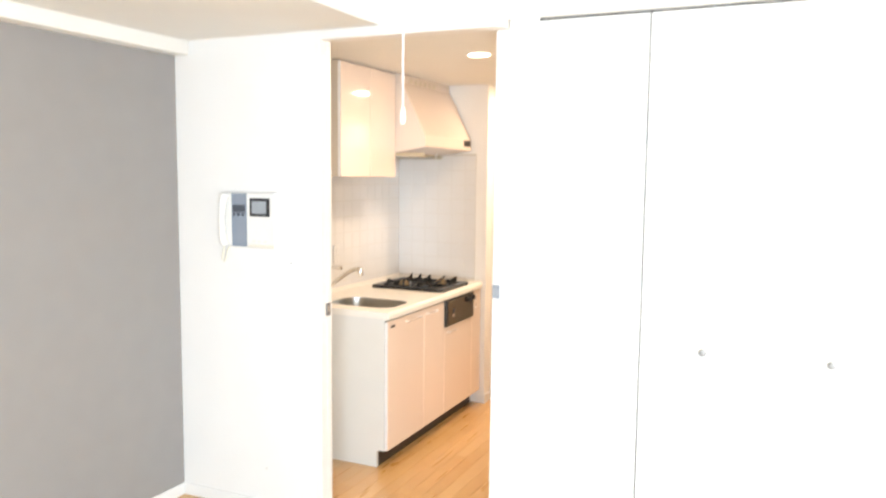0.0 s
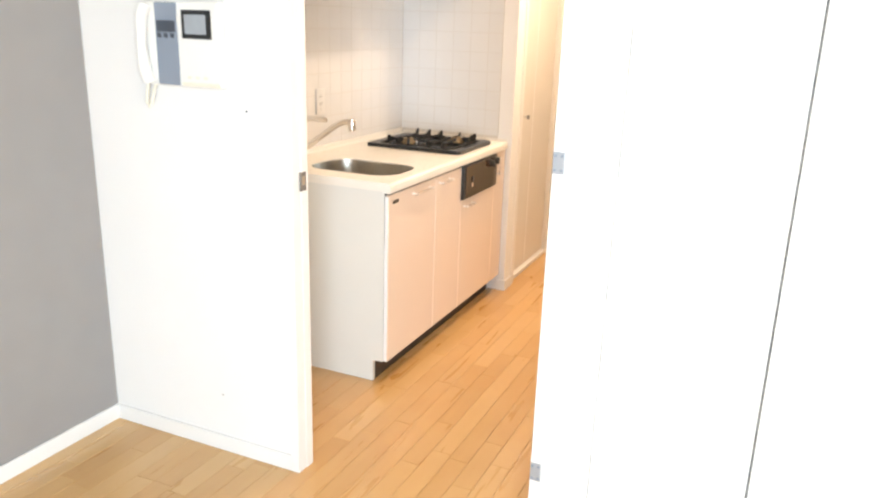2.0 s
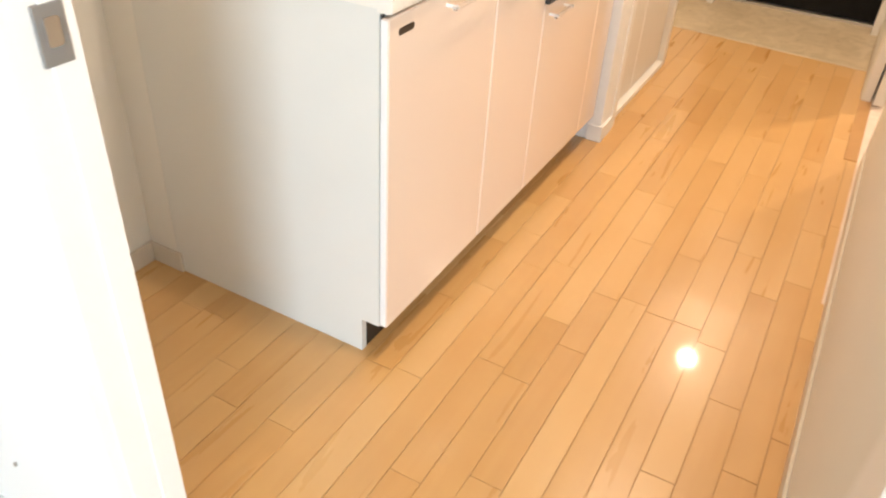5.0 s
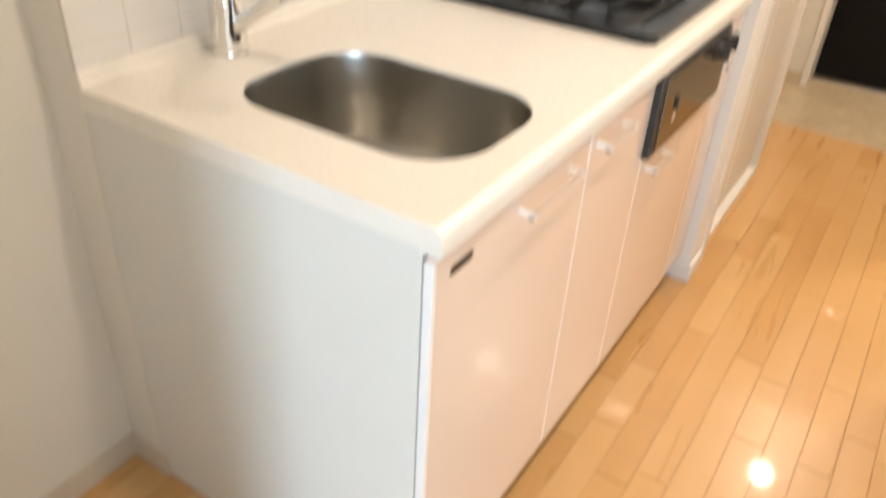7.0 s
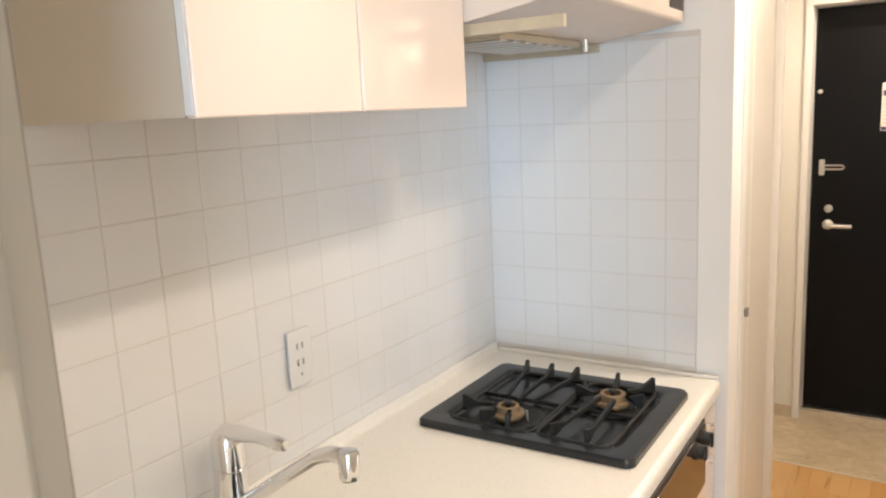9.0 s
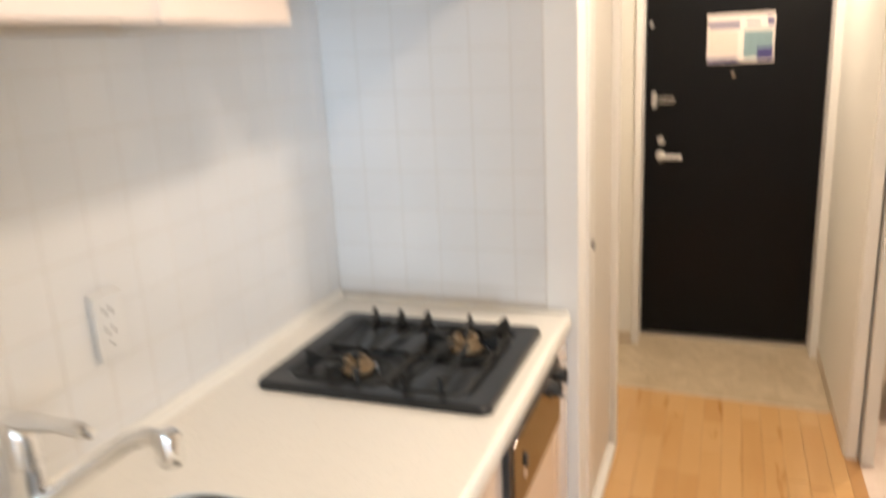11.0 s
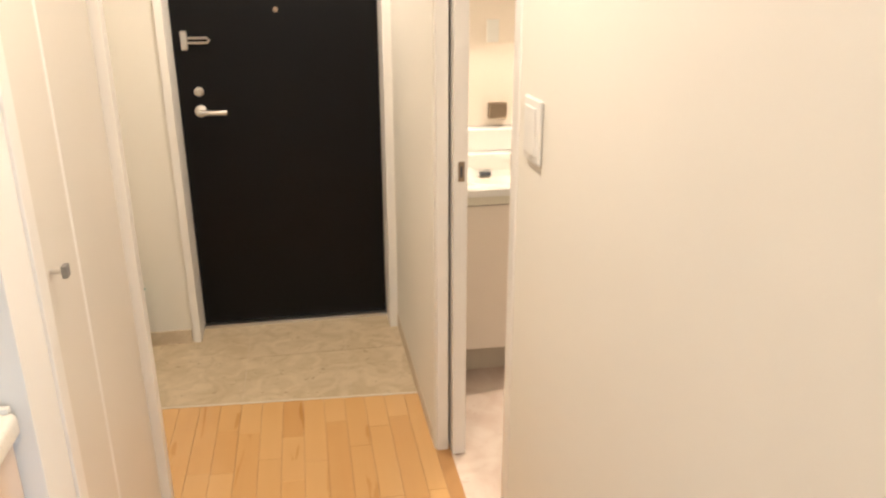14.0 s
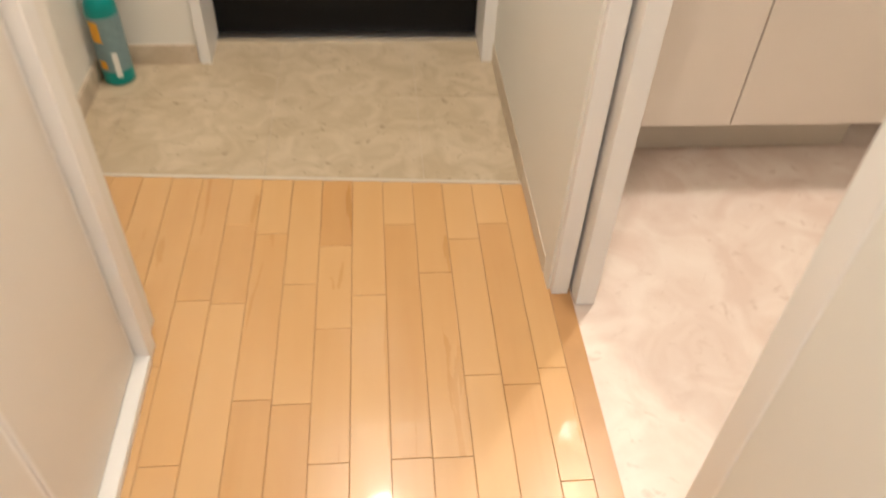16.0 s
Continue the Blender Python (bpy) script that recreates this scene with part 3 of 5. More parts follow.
for z in (1.081, 0.162):
    hp = part("hinge_plate", box(DR + 0.001, DR + 0.033, YR - 0.0165, YR - 0.0115, z, z + 0.058, 0.001), "zinc", trim_door, "bright metal hinge plate")
    for hx in (0.008, 0.026):
        for hz in (0.010, 0.048):
            part("screw", lathe([(0.0042, 0), (0.0042, -0.0012), (0.002, -0.002)], (DR + hx, YR - 0.0165, z + hz), 10, "Y"), "blue_grey", hp)

# window behind the walker
win = tagged(new("window_1"), "wide white-framed balcony window letting in daylight", "window", "", "structure")
ORIGIN[win] = Vector((0, 0, 0))
for x0, x1 in ((WX0, WX0 + 0.05), ((WX0 + WX1) / 2 - 0.025, (WX0 + WX1) / 2 + 0.025), (WX1 - 0.05, WX1)):
    part("window_frame", box(x0, x1, RY - 0.10, RY - 0.04, WZ0, WZ1, 0.003), "trim", win)
for z0, z1 in ((WZ0, WZ0 + 0.05), (WZ1 - 0.05, WZ1)):
    part("window_frame", box(WX0 + 0.05, WX1 - 0.05, RY - 0.098, RY - 0.042, z0, z1, 0.003), "trim", win)
for x0, x1 in ((WX0 + 0.05, (WX0 + WX1) / 2 - 0.025), ((WX0 + WX1) / 2 + 0.025, WX1 - 0.05)):
    pane = part("pane", box(x0, x1, RY - 0.073, RY - 0.067, WZ0 + 0.05, WZ1 - 0.05), "glass", win)
    pane.visible_shadow = False
struct("ground", box(-60, 60, -80, RY - 0.15, -3.2, -3.0), "concrete", "ground outside the window", "ground")

# ---- room: closet doors ----
GX = (CX0 + 0.001, 1.410, 1.842, 2.268, CX1 - 0.004)
for i in range(4):
    x0, x1 = GX[i] + (0.0028 if i == 1 else 0.0006), GX[i + 1] - (0.0028 if i == 0 else 0.0006)
    d = thing("closet_door", ((x0 + x1) / 2, YR, 0), "white folding closet door panel" + (" with a small round knob" if i in (1, 2) else ""), "closet door", "folding closet doors")
    part("panel", box(x0, x1, YR + 0.002, YR + 0.030, 0.008, CTOP - 0.010, 0.0025), "door_white", d)
    if i in (1, 2):
        kx = 1.637 if i == 1 else 2.056
        part("knob", lathe([(0.005, 0.0), (0.005, -0.008), (0.012, -0.012), (0.0135, -0.018), (0.011, -0.024), (0.004, -0.026)], (kx, YR + 0.002, 0.943), 20, "Y"), "knob_grey", d, "grey metal knob")
struct("closet_track", box(CX0, CX1, YR + 0.004, YR + 0.05, CTOP - 0.008, CTOP - 0.001), "gap", "dark track above the closet doors", "track")
# near-black strip set in the open seam to paint the shade there
struct("closet_seam", box(1.4074, 1.4126, YR + 0.012, YR + 0.036, 0.008, CTOP - 0.012), "gap", "dark strip painting the shade inside the folding door seam", "seam strip")
struct("closet_inside", box(CX0 - 0.04, CX1 + 0.04, YR + 0.095, YR + 0.100, 0.0, CTOP), "paper", "inner face of the closet", "wall")

# ---- room: intercom ----
ic = thing("intercom", (-0.345, YD0, 1.235), "white wall intercom with handset, blue-grey strip and small screen", "intercom")
Y0 = YD0 - 0.001
part("body", box(-0.468, -0.185, Y0 - 0.030, Y0, 1.236, 1.484, 0.008, 3), "plastic", ic)
part("speaker_strip", box(-0.425, -0.340, Y0 - 0.0325, Y0 - 0.028, 1.240, 1.480, 0.002), "blue_grey", ic, "blue-grey front strip")
part("grille", box(-0.418, -0.347, Y0 - 0.034, Y0 - 0.031, 1.395, 1.428, 0.001), "slate", ic)
for gx in (-0.410, -0.385, -0.360):
    part("button", box(gx - 0.007, gx + 0.007, Y0 - 0.0345, Y0 - 0.031, 1.378, 1.392, 0.001), "slate", ic)
bezel = part("screen_bezel", box(-0.322, -0.214, Y0 - 0.034, Y0 - 0.028, 1.378, 1.460, 0.002), "black", ic, "black screen surround")
part("screen", box(-0.309, -0.230, Y0 - 0.0355, Y0 - 0.033, 1.391, 1.447, 0.001), "screen", bezel)
part("ledge", box(-0.330, -0.185, Y0 - 0.036, Y0 - 0.029, 1.240, 1.252, 0.002), "cream_plastic", ic)
for bx in (-0.31, -0.28, -0.25):
    part("button", box(bx, bx + 0.016, Y0 - 0.0325, Y0 - 0.029, 1.262, 1.270, 0.001), "cream_plastic", ic)
hs = part("handset", tube([(-0.458, Y0 - 0.036, 1.470), (-0.463, Y0 - 0.048, 1.440), (-0.466, Y0 - 0.052, 1.36), (-0.463, Y0 - 0.048, 1.28), (-0.458, Y0 - 0.036, 1.248)], [0.022, 0.020, 0.016, 0.020, 0.022], 16), "plastic", ic)
part("handset_cord", tube([(-0.470, Y0 - 0.03, 1.245), (-0.478, Y0 - 0.028, 1.21), (-0.486, Y0 - 0.026, 1.180), (-0.478, Y0 - 0.024, 1.166), (-0.468, Y0 - 0.022, 1.180), (-0.462, Y0 - 0.018, 1.215), (-0.455, Y0 - 0.012, 1.238)], 0.005, 10), "cream_plastic", ic)

for ob in ic.children:
    ob.location = (0.018, 0, 0.004)

jack = single("wall_socket_mark", lathe([(0.004, 0), (0.004, -0.003), (0.0015, -0.004)], (-0.253, YD0, 0.211), 12, "Y"), "satin", (-0.253, YD0, 0.211), "tiny metal screw head on the white wall", "screw")

single("wall_screw", lathe([(0.003, 0), (0.003, -0.003), (0.001, -0.004)], (-0.104, YD0, 1.179), 12, "Y"), "slate", (-0.104, YD0, 1.179), "tiny dark screw head on the white wall", "screw")

# ---- room: pull cord ----
pc = thing("pull_cord", (0.794, -1.37, MAIN_CEIL), "white lamp pull cord with a plastic end piece", "pull cord")
part("rosette", lathe([(0.03, 0), (0.03, -0.012), (0.012, -0.022)], (0.794, -1.37, MAIN_CEIL), 20), "plastic", pc)
part("cord", tube([(0.794, -1.37, MAIN_CEIL - 0.02), (0.794, -1.37, 1.78)], 0.0028, 8), "cord", pc)
part("end_piece", lathe([(0.003, 0.0), (0.0085, -0.016), (0.0095, -0.040), (0.007, -0.052), (0.002, -0.054)], (0.794, -1.37, 1.785), 16), "plastic", pc)

# ---- kitchen: ceiling downlights ----
for i, (lx, ly) in enumerate(LIGHTS):
    dl = thing("downlight", (lx, ly, CEIL), "lit round recessed downlight with a white rim", "downlight", "ceiling downlights")
    part("rim", lathe([(0.056, 0.0), (0.066, -0.001), (0.066, -0.005), (0.057, -0.006)], (lx, ly, CEIL), 32), "trim", dl)
    part("diffuser", lathe([(0.056, -0.0065), (0.03, -0.008), (0.004, -0.0085)], (lx, ly, CEIL), 32), "lamp", dl)

# ---- kitchen: base unit ----
KY0, KY1, KT, KB = 0.0, TY - 0.006, 0.85, 0.096
kit = thing("kitchen_base_cabinet", (-0.3, 0.65, 0), "kitchen base cabinet with glossy pale peach doors and grey sides", "base cabinet")
part("side_panel", prism([(-0.642, 0.0), (-0.066, 0.0), (-0.066, KB - 0.002), (-0.019, KB - 0.002), (-0.019, 0.815), (-0.642, 0.815)], "y", KY0, KY0 + 0.018), "carcase", kit, "light grey side panel")
part("side_panel", prism([(-0.642, 0.0), (-0.066, 0.0), (-0.066, KB - 0.002), (-0.019, KB - 0.002), (-0.019, 0.815), (-0.642, 0.815)], "y", KY1 - 0.018, KY1), "carcase", kit)
part("bottom_panel", box(-0.622, -0.022, KY0 + 0.018, KY1 - 0.018, KB, KB + 0.016), "carcase", kit)
part("back_panel", box(-0.622, -0.612, KY0 + 0.018, KY1 - 0.018, KB + 0.016, 0.812), "carcase", kit)
part("front_rail", box(-0.040, -0.020, KY0 + 0.018, KY1 - 0.018, 0.780, 0.812), "carcase", kit)
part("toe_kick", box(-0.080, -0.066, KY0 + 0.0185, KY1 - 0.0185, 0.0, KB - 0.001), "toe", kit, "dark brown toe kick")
# dark strip in the slit between side panel and first door, upper part only
part("seal_strip", box(-0.0185, -0.0165, KY0 + 0.003, KY0 + 0.014, 0.60, 0.805), "gap", kit)


def bar_handle(p0, p1, parent):
    """A clear bar on two metal posts that stand out along x."""
    p0, p1 = Vector(p0), Vector(p1)
    h = part("handle", rod(p0 + Vector((0.022, 0, 0)), p1 + Vector((0.022, 0, 0)), 0.005, seg=12), "acrylic", parent, "clear acrylic bar handle")
    d = (p1 - p0).normalized()
    for p, s in ((p0, 1), (p1, -1)):
        q = p + d * 0.008 * s
        part("post", rod(q, q + Vector((0.026, 0, 0)), 0.0036, seg=12), "edge", h, "pale post")


DOORS = ((0.001, 0.440, KB, 0.800), (0.443, 0.728, KB, 0.800), (0.731, 1.168, KB, 0.640), (1.171, KY1 - 0.001, KB, 0.807))
HANDLES = (((0, 0.20, 0.772), (0, 0.372, 0.772)), ((0, 0.462, 0.772), (0, 0.585, 0.772)), ((0, 0.760, 0.606), (0, 0.875, 0.606)), ((0, 1.192, 0.69), (0, 1.192, 0.79)))
for (y0, y1, z0, z1), (h0, h1) in zip(DOORS, HANDLES):
    d = part("door", box(-0.016, 0.0, y0, y1, z0, z1, 0.004, 3), "tray", kit)
    part("door_edge", box(-0.0165, -0.003, y0 - 0.0007, y0 + 0.002, z0 + 0.004, z1 - 0.004, 0.0005), "edge", d, "white door edge")
    bar_handle(h0, h1, d)
part("finger_slot", prism(rrect(0.060, 0.768, 0.027, 0.0068, 0.0067, 6), "x", -0.002, 0.0006), "toe", kit, "small dark oblong slot")

# worktop with the sink opening
SX, SY, SHX, SHY, SR = -0.263, 0.2565, 0.211, 0.1485, 0.105
wt = thing("worktop", (-0.3, 0.65, KT), "cream solid-surface worktop with a rounded front edge", "worktop")


def worktop_mesh():
    bm = bmesh.new()
    hole = rrect(SX, SY, SHX, SHY, SR, 10)
    X0, X1, Y0, Y1, Y2 = TX + 0.004, -0.02, KY0 - 0.006, 0.52, KY1
    inn = [bm.verts.new((x, y, KT)) for x, y in hole]
    low = [bm.verts.new((x, y, KT - 0.005)) for x, y in hole]
    n, q = len(hole), len(hole) // 4
    corner = [bm.verts.new(c) for c in ((X1, Y1, KT), (X0, Y1, KT), (X0, Y0, KT), (X1, Y0, KT))]
    for i in range(n):
        j, c = (i + 1) % n, i // q
        bm.faces.new((low[i], inn[i], inn[j], low[j]))
        if j // q == c and j:
            bm.faces.new((inn[i], corner[c], inn[j]))
        else:
            bm.faces.new((inn[i], corner[c], corner[(c + 1) % 4], inn[j]))
    a = [bm.verts.new(c) for c in ((X0, Y1, KT), (X1, Y1, KT), (X1, Y2, KT), (X0, Y2, KT))]
    bm.faces.new(a)
    # rounded nose along the front, and the hanging end at the near side
    prof = [(X1, KT), (-0.004, KT + 0.0015), (0.004, KT - 0.001), (0.010, KT - 0.006), (0.012, KT - 0.014), (0.012, KT - 0.034), (0.009, KT - 0.039), (0.002, KT - 0.040), (X1, KT - 0.040)]
    lo = [bm.verts.new((x, Y0, z)) for x, z in prof]
    hi = [bm.verts.new((x, Y2, z)) for x, z in prof]
    for i in range(len(prof) - 1):
        bm.faces.new((lo[i], lo[i + 1], hi[i + 1], hi[i]))
    bm.faces.new(lo)
    bm.faces.new(hi[::-1])
    b = [bm.verts.new(c) for c in ((X0, Y0, KT), (X1, Y0, KT), (X1, Y0, KT - 0.034), (X0, Y0, KT - 0.034))]
    bm.faces.new(b)
    c = [bm.verts.new(c) for c in ((X0, Y0, KT - 0.034), (X1, Y0, KT - 0.034), (X1, Y2, KT - 0.034), (X0, Y2, KT - 0.034))]
    for q in ((0, 0.05),):
        bm.faces.new((c[0], c[1], bm.verts.new((X1, Y0 + 0.05, KT - 0.034)), bm.verts.new((X0, Y0 + 0.05, KT - 0.034))))
    for v in c[2:]:
        bm.verts.remove(v)
    bmesh.ops.remove_doubles(bm, verts=bm.verts, dist=0.0002)
    return bm


part("slab", worktop_mesh(), "counter", wt)
cove = [(0.001, 0.0), (0.018, 0.0), (0.013, 0.002), (0.010, 0.006), (0.009, 0.012), (0.009, 0.022), (0.006, 0.025), (0.001, 0.025)]
part("upstand", prism([(TX + a, KT + b) for a, b in cove], "y", KY0 - 0.004, KY1), "counter", wt)
part("upstand", box(TX + 0.016, 0.006, KY1 - 0.008, KY1 + 0.004, KT, KT + 0.010, 0.003, 3), "counter", wt)

sink = thing("sink", (SX, SY, KT - 0.17), "rounded stainless steel sink bowl set under the worktop", "sink")
bm = bmesh.new()
levels = [(-0.0045, 1.004, 1.004), (-0.012, 0.996, 0.995), (-0.05, 0.985, 0.98), (-0.13, 0.95, 0.94), (-0.155, 0.92, 0.90), (-0.168, 0.84, 0.80), (-0.172, 0.70, 0.64), (-0.174, 0.30, 0.30)]
rings = []
for dz, fx, fy in levels:
    rings.append([bm.verts.new((SX + (x - SX) * fx, SY + (y - SY) * fy, KT + dz)) for x, y in rrect(SX, SY, SHX, SHY, SR, 10)])
for a, b in zip(rings, rings[1:]):
    for i in range(len(a)):
        j = (i + 1) % len(a)
        bm.faces.new((a[i], b[i], b[j], a[j]))
bm.faces.new(rings[-1])
part("bowl", bm, "steel", sink)
part("drain", lathe([(0.05, 0.0), (0.052, 0.003), (0.040, 0.004), (0.036, -0.002), (0.01, -0.002)], (SX - 0.03, SY, KT - 0.1745), 28), "chrome", sink, "round chrome drain")

TAPX, TAPY = -0.582, 0.247
fa = thing("kitchen_tap", (TAPX, TAPY, KT), "chrome single-lever kitchen mixer tap with a slanting spout", "tap")
part("base_body", lathe([(0.032, 0.0), (0.032, 0.004), (0.0292, 0.008), (0.0288, 0.112), (0.0275, 0.1135), (0.0275, 0.1155), (0.0288, 0.117), (0.0288, 0.158), (0.0265, 0.172), (0.020, 0.180), (0.006, 0.183)], (TAPX, TAPY, KT), 28), "chrome", fa)
part("spout", tube([(TAPX + 0.014, TAPY, KT + 0.042), (TAPX + 0.070, TAPY + 0.001, KT + 0.080), (TAPX + 0.145, TAPY + 0.003, KT + 0.134), (TAPX + 0.200, TAPY + 0.004, KT + 0.172), (TAPX + 0.230, TAPY + 0.005, KT + 0.183), (TAPX + 0.256, TAPY + 0.006, KT + 0.184), (TAPX + 0.268, TAPY + 0.006, KT + 0.178)], [0.0135, 0.013, 0.0125, 0.0125, 0.013, 0.014, 0.014], 16), "chrome", fa)
part("nozzle", lathe([(0.004, 0.004), (0.014, 0.002), (0.0175, -0.005), (0.0165, -0.042), (0.0145, -0.046), (0.003, -0.046)], (TAPX + 0.266, TAPY + 0.006, KT + 0.194), 20), "chrome", fa)
part("lever", tube([(TAPX - 0.003, TAPY, KT + 0.176), (TAPX + 0.035, TAPY - 0.002, KT + 0.183), (TAPX + 0.085, TAPY - 0.005, KT + 0.187), (TAPX + 0.128, TAPY - 0.008, KT + 0.187), (TAPX + 0.148, TAPY - 0.009, KT + 0.185)], [0.017, 0.015, 0.011, 0.0125, 0.009], 14), "chrome", fa)

# gas hob
HX0, HX1, HY0, HY1 = -0.536, -0.028, 0.746, 1.196
hob = thing("gas_hob", ((HX0 + HX1) / 2, (HY0 + HY1) / 2, KT), "dark grey two-burner gas hob with black pan supports", "hob")
hx, hy = (HX0 + HX1) / 2, (HY0 + HY1) / 2
bm = bmesh.new()
steps = [(0.2535, 0.2165, 0.022, 0.001), (0.2535, 0.2165, 0.022, 0.013), (0.249, 0.212, 0.020, 0.0185), (0.212, 0.174, 0.026, 0.0190), (0.206, 0.168, 0.024, 0.0145), (0.202, 0.164, 0.022, 0.009)]
rings = [[bm.verts.new((x, y, KT + z)) for x, y in rrect(hx, hy, a, b, r, 7)] for a, b, r, z in steps]
for a, b in zip(rings, rings[1:]):
    for i in range(len(a)):
        j = (i + 1) % len(a)
        bm.faces.new((a[i], a[j], b[j], b[i]))
bm.faces.new(rings[-1])
bm.faces.new(rings[0][::-1])
part("top_plate", bm, "enamel", hob)
BURN = ((-0.352, 0.862, 0.040), (-0.166, 1.030, 0.046))
for bx, by, r in BURN:
    z = KT + 0.009
    part("drip_ring", lathe([(r + 0.034, 0.0), (r + 0.036, 0.004), (r + 0.024, 0.007), (r + 0.012, 0.002), (r * 0.6, 0.002)], (bx, by, z), 32), "cast", hob)
    bh = part("burner_head", lathe([(r * 0.72, 0.0), (r * 0.74, 0.010), (r * 0.95, 0.012), (r * 0.93, 0.018), (r * 0.66, 0.020), (r * 0.64, 0.030), (r * 0.60, 0.034), (r * 0.44, 0.034), (r * 0.42, 0.022), (r * 0.1, 0.022)], (bx, by, z), 32), "brass", hob, "tarnished brass burner")
    part("sensor", lathe([(0.005, 0.018), (0.005, 0.036), (0.009, 0.037), (0.009, 0.041), (0.002, 0.042)], (bx, by, z), 16), "cast", bh)
    part("igniter", rod((bx + r + 0.006, by + 0.004, z), (bx + r + 0.004, by + 0.004, z + 0.026), 0.0025, seg=8), "satin", hob)


def fin(x0, y0, x1, y1, hi_a, hi_b, width=0.009):
    """A cast bar between two plan points, its feet reaching down to the plate."""
    bm = bmesh.new()
    p, q = Vector((x0, y0, 0)), Vector((x1, y1, 0))
    d = (q - p).normalized()
    side = Vector((-d.y, d.x, 0)) * width / 2
    zb = KT + 0.012
    outline = [(0.0, zb), (0.0, KT + hi_a), (0.006, KT + hi_a), (0.044, KT + 0.038), ((q - p).length, KT + hi_b), ((q - p).length, KT + hi_b - 0.010), (0.040, KT + 0.029), (0.010, KT + 0.020), (0.007, zb)]
    va = [bm.verts.new(p + d * s + side + Vector((0, 0, z))) for s, z in outline]
    vb = [bm.verts.new(p + d * s - side + Vector((0, 0, z))) for s, z in outline]
    bm.faces.new(va)
    bm.faces.new(vb[::-1])
    for i in range(len(outline)):
        j = (i + 1) % len(outline)
        bm.faces.new((va[i], vb[i], vb[j], va[j]))
    return bm


PRONGS = (((-0.432, 1.134, -0.385, 0.915), (-0.362, 1.134, -0.350, 0.905), (-0.292, 1.134, -0.315, 0.912), (-0.385, 0.792, -0.370, 0.834), (-0.320, 0.792, -0.335, 0.834), (-0.470, 0.862, -0.386, 0.862)),
          ((-0.188, 1.134, -0.176, 1.064), (-0.100, 1.134, -0.140, 1.060), (-0.215, 0.792, -0.184, 0.994), (-0.138, 0.792, -0.150, 0.994), (-0.092, 1.030, -0.132, 1.030), (-0.256, 1.030, -0.200, 1.030)))
for (bx, by, r), (gx0, gx1, gy0, gy1), prongs in zip(BURN, ((-0.470, -0.266, 0.792, 1.134), (-0.256, -0.092, 0.792, 1.134)), PRONGS):
    ring_pts = [(x, y, KT + 0.018) for x, y in rrect((gx0 + gx1) / 2, (gy0 + gy1) / 2, (gx1 - gx0) / 2, (gy1 - gy0) / 2, 0.024, 5)]
    gr = part("pan_support", tube(ring_pts + ring_pts[:1], 0.0046, 8), "cast", hob, "black cast pan support")
    for fx, fy, tx, ty in prongs:
        part("prong", fin(fx, fy, tx, ty, 0.055 if fy > 1.1 else 0.050, 0.044), "cast", gr)
    part("cross_bar", box(gx0, gx1, (gy0 + gy1) / 2 - 0.003, (gy0 + gy1) / 2 + 0.003, KT + 0.012, KT + 0.022, 0.001), "cast", gr)

# grill drawer front below the hob
gr = thing("grill_front", (0.0, 0.935, 0.63), "dark brown glass grill front with black control knobs", "grill")
part("surround", box(-0.016, 0.014, 0.724, 1.164, 0.643, 0.811, 0.003), "black", gr)
part("glass_panel", box(0.0135, 0.0170, 0.748, 1.160, 0.648, 0.800, 0.0015), "glass_brown", gr, "brown glass panel")
part("latch", box(0.0165, 0.022, 0.821, 0.833, 0.718, 0.746, 0.002), "black", gr)
part("mark", box(0.0169, 0.0175, 0.818, 0.836, 0.692, 0.711), "tan_print", gr)
for ky, kz in ((1.062, 0.772), (1.122, 0.779)):
    kn = part("knob", lathe([(0.020, 0.0), (0.020, 0.005), (0.017, 0.008), (0.016, 0.018), (0.013, 0.021), (0.004, 0.021)], (0.0168, ky, kz), 24, "X"), "black", gr)
    part("grip", box(0.033, 0.043, ky - 0.005, ky + 0.005, kz - 0.017, kz + 0.017, 0.002), "black", kn)

# upper cabinet
UX, UZ0, UZ1, UY0, UY1 = -0.286, 1.562, CEIL - 0.006, 0.0, 0.615
up = thing("upper_cabinet", (-0.46, 0.3, UZ0), "glossy cream two-door upper kitchen cabinet", "wall cabinet")
part("side_panel", box(TX + 0.001, UX - 0.020, UY0, UY0 + 0.016, UZ0, UZ1), "tan_side", up, "beige side")
part("side_panel", box(TX + 0.001, UX - 0.020, UY1 - 0.016, UY1, UZ0, UZ1), "tan_side", up)
# the underside's darker tan carries the shade of the recess
part("bottom_panel", box(TX + 0.001, UX - 0.024, UY0 + 0.016, UY1 - 0.016, UZ0 + 0.024, UZ0 + 0.040), "tan_shaded", up, "recessed tan underside, darkened to paint its shade")
part("bottom_rail", box(TX + 0.001, TX + 0.040, UY0 + 0.016, UY1 - 0.016, UZ0 + 0.002, UZ0 + 0.024), "tan_side", up, "beige rail along the wall")
part("top_panel", box(TX + 0.001, UX - 0.024, UY0 + 0.016, UY1 - 0.016, UZ1 - 0.020, UZ1 - 0.004), "tan_side", up)
for y0, y1 in ((UY0, 0.309), (0.312, UY1)):
    d = part("door", box(UX - 0.018, UX, y0, y1, UZ0 - 0.002, UZ1 - 0.002, 0.0035, 3), "upper", up)
    part("door_edge", box(UX - 0.0182, UX - 0.0045, y0 - 0.0007, y0 + 0.002, UZ0 + 0.002, UZ1 - 0.006, 0.0005), "edge", d, "white door edge")

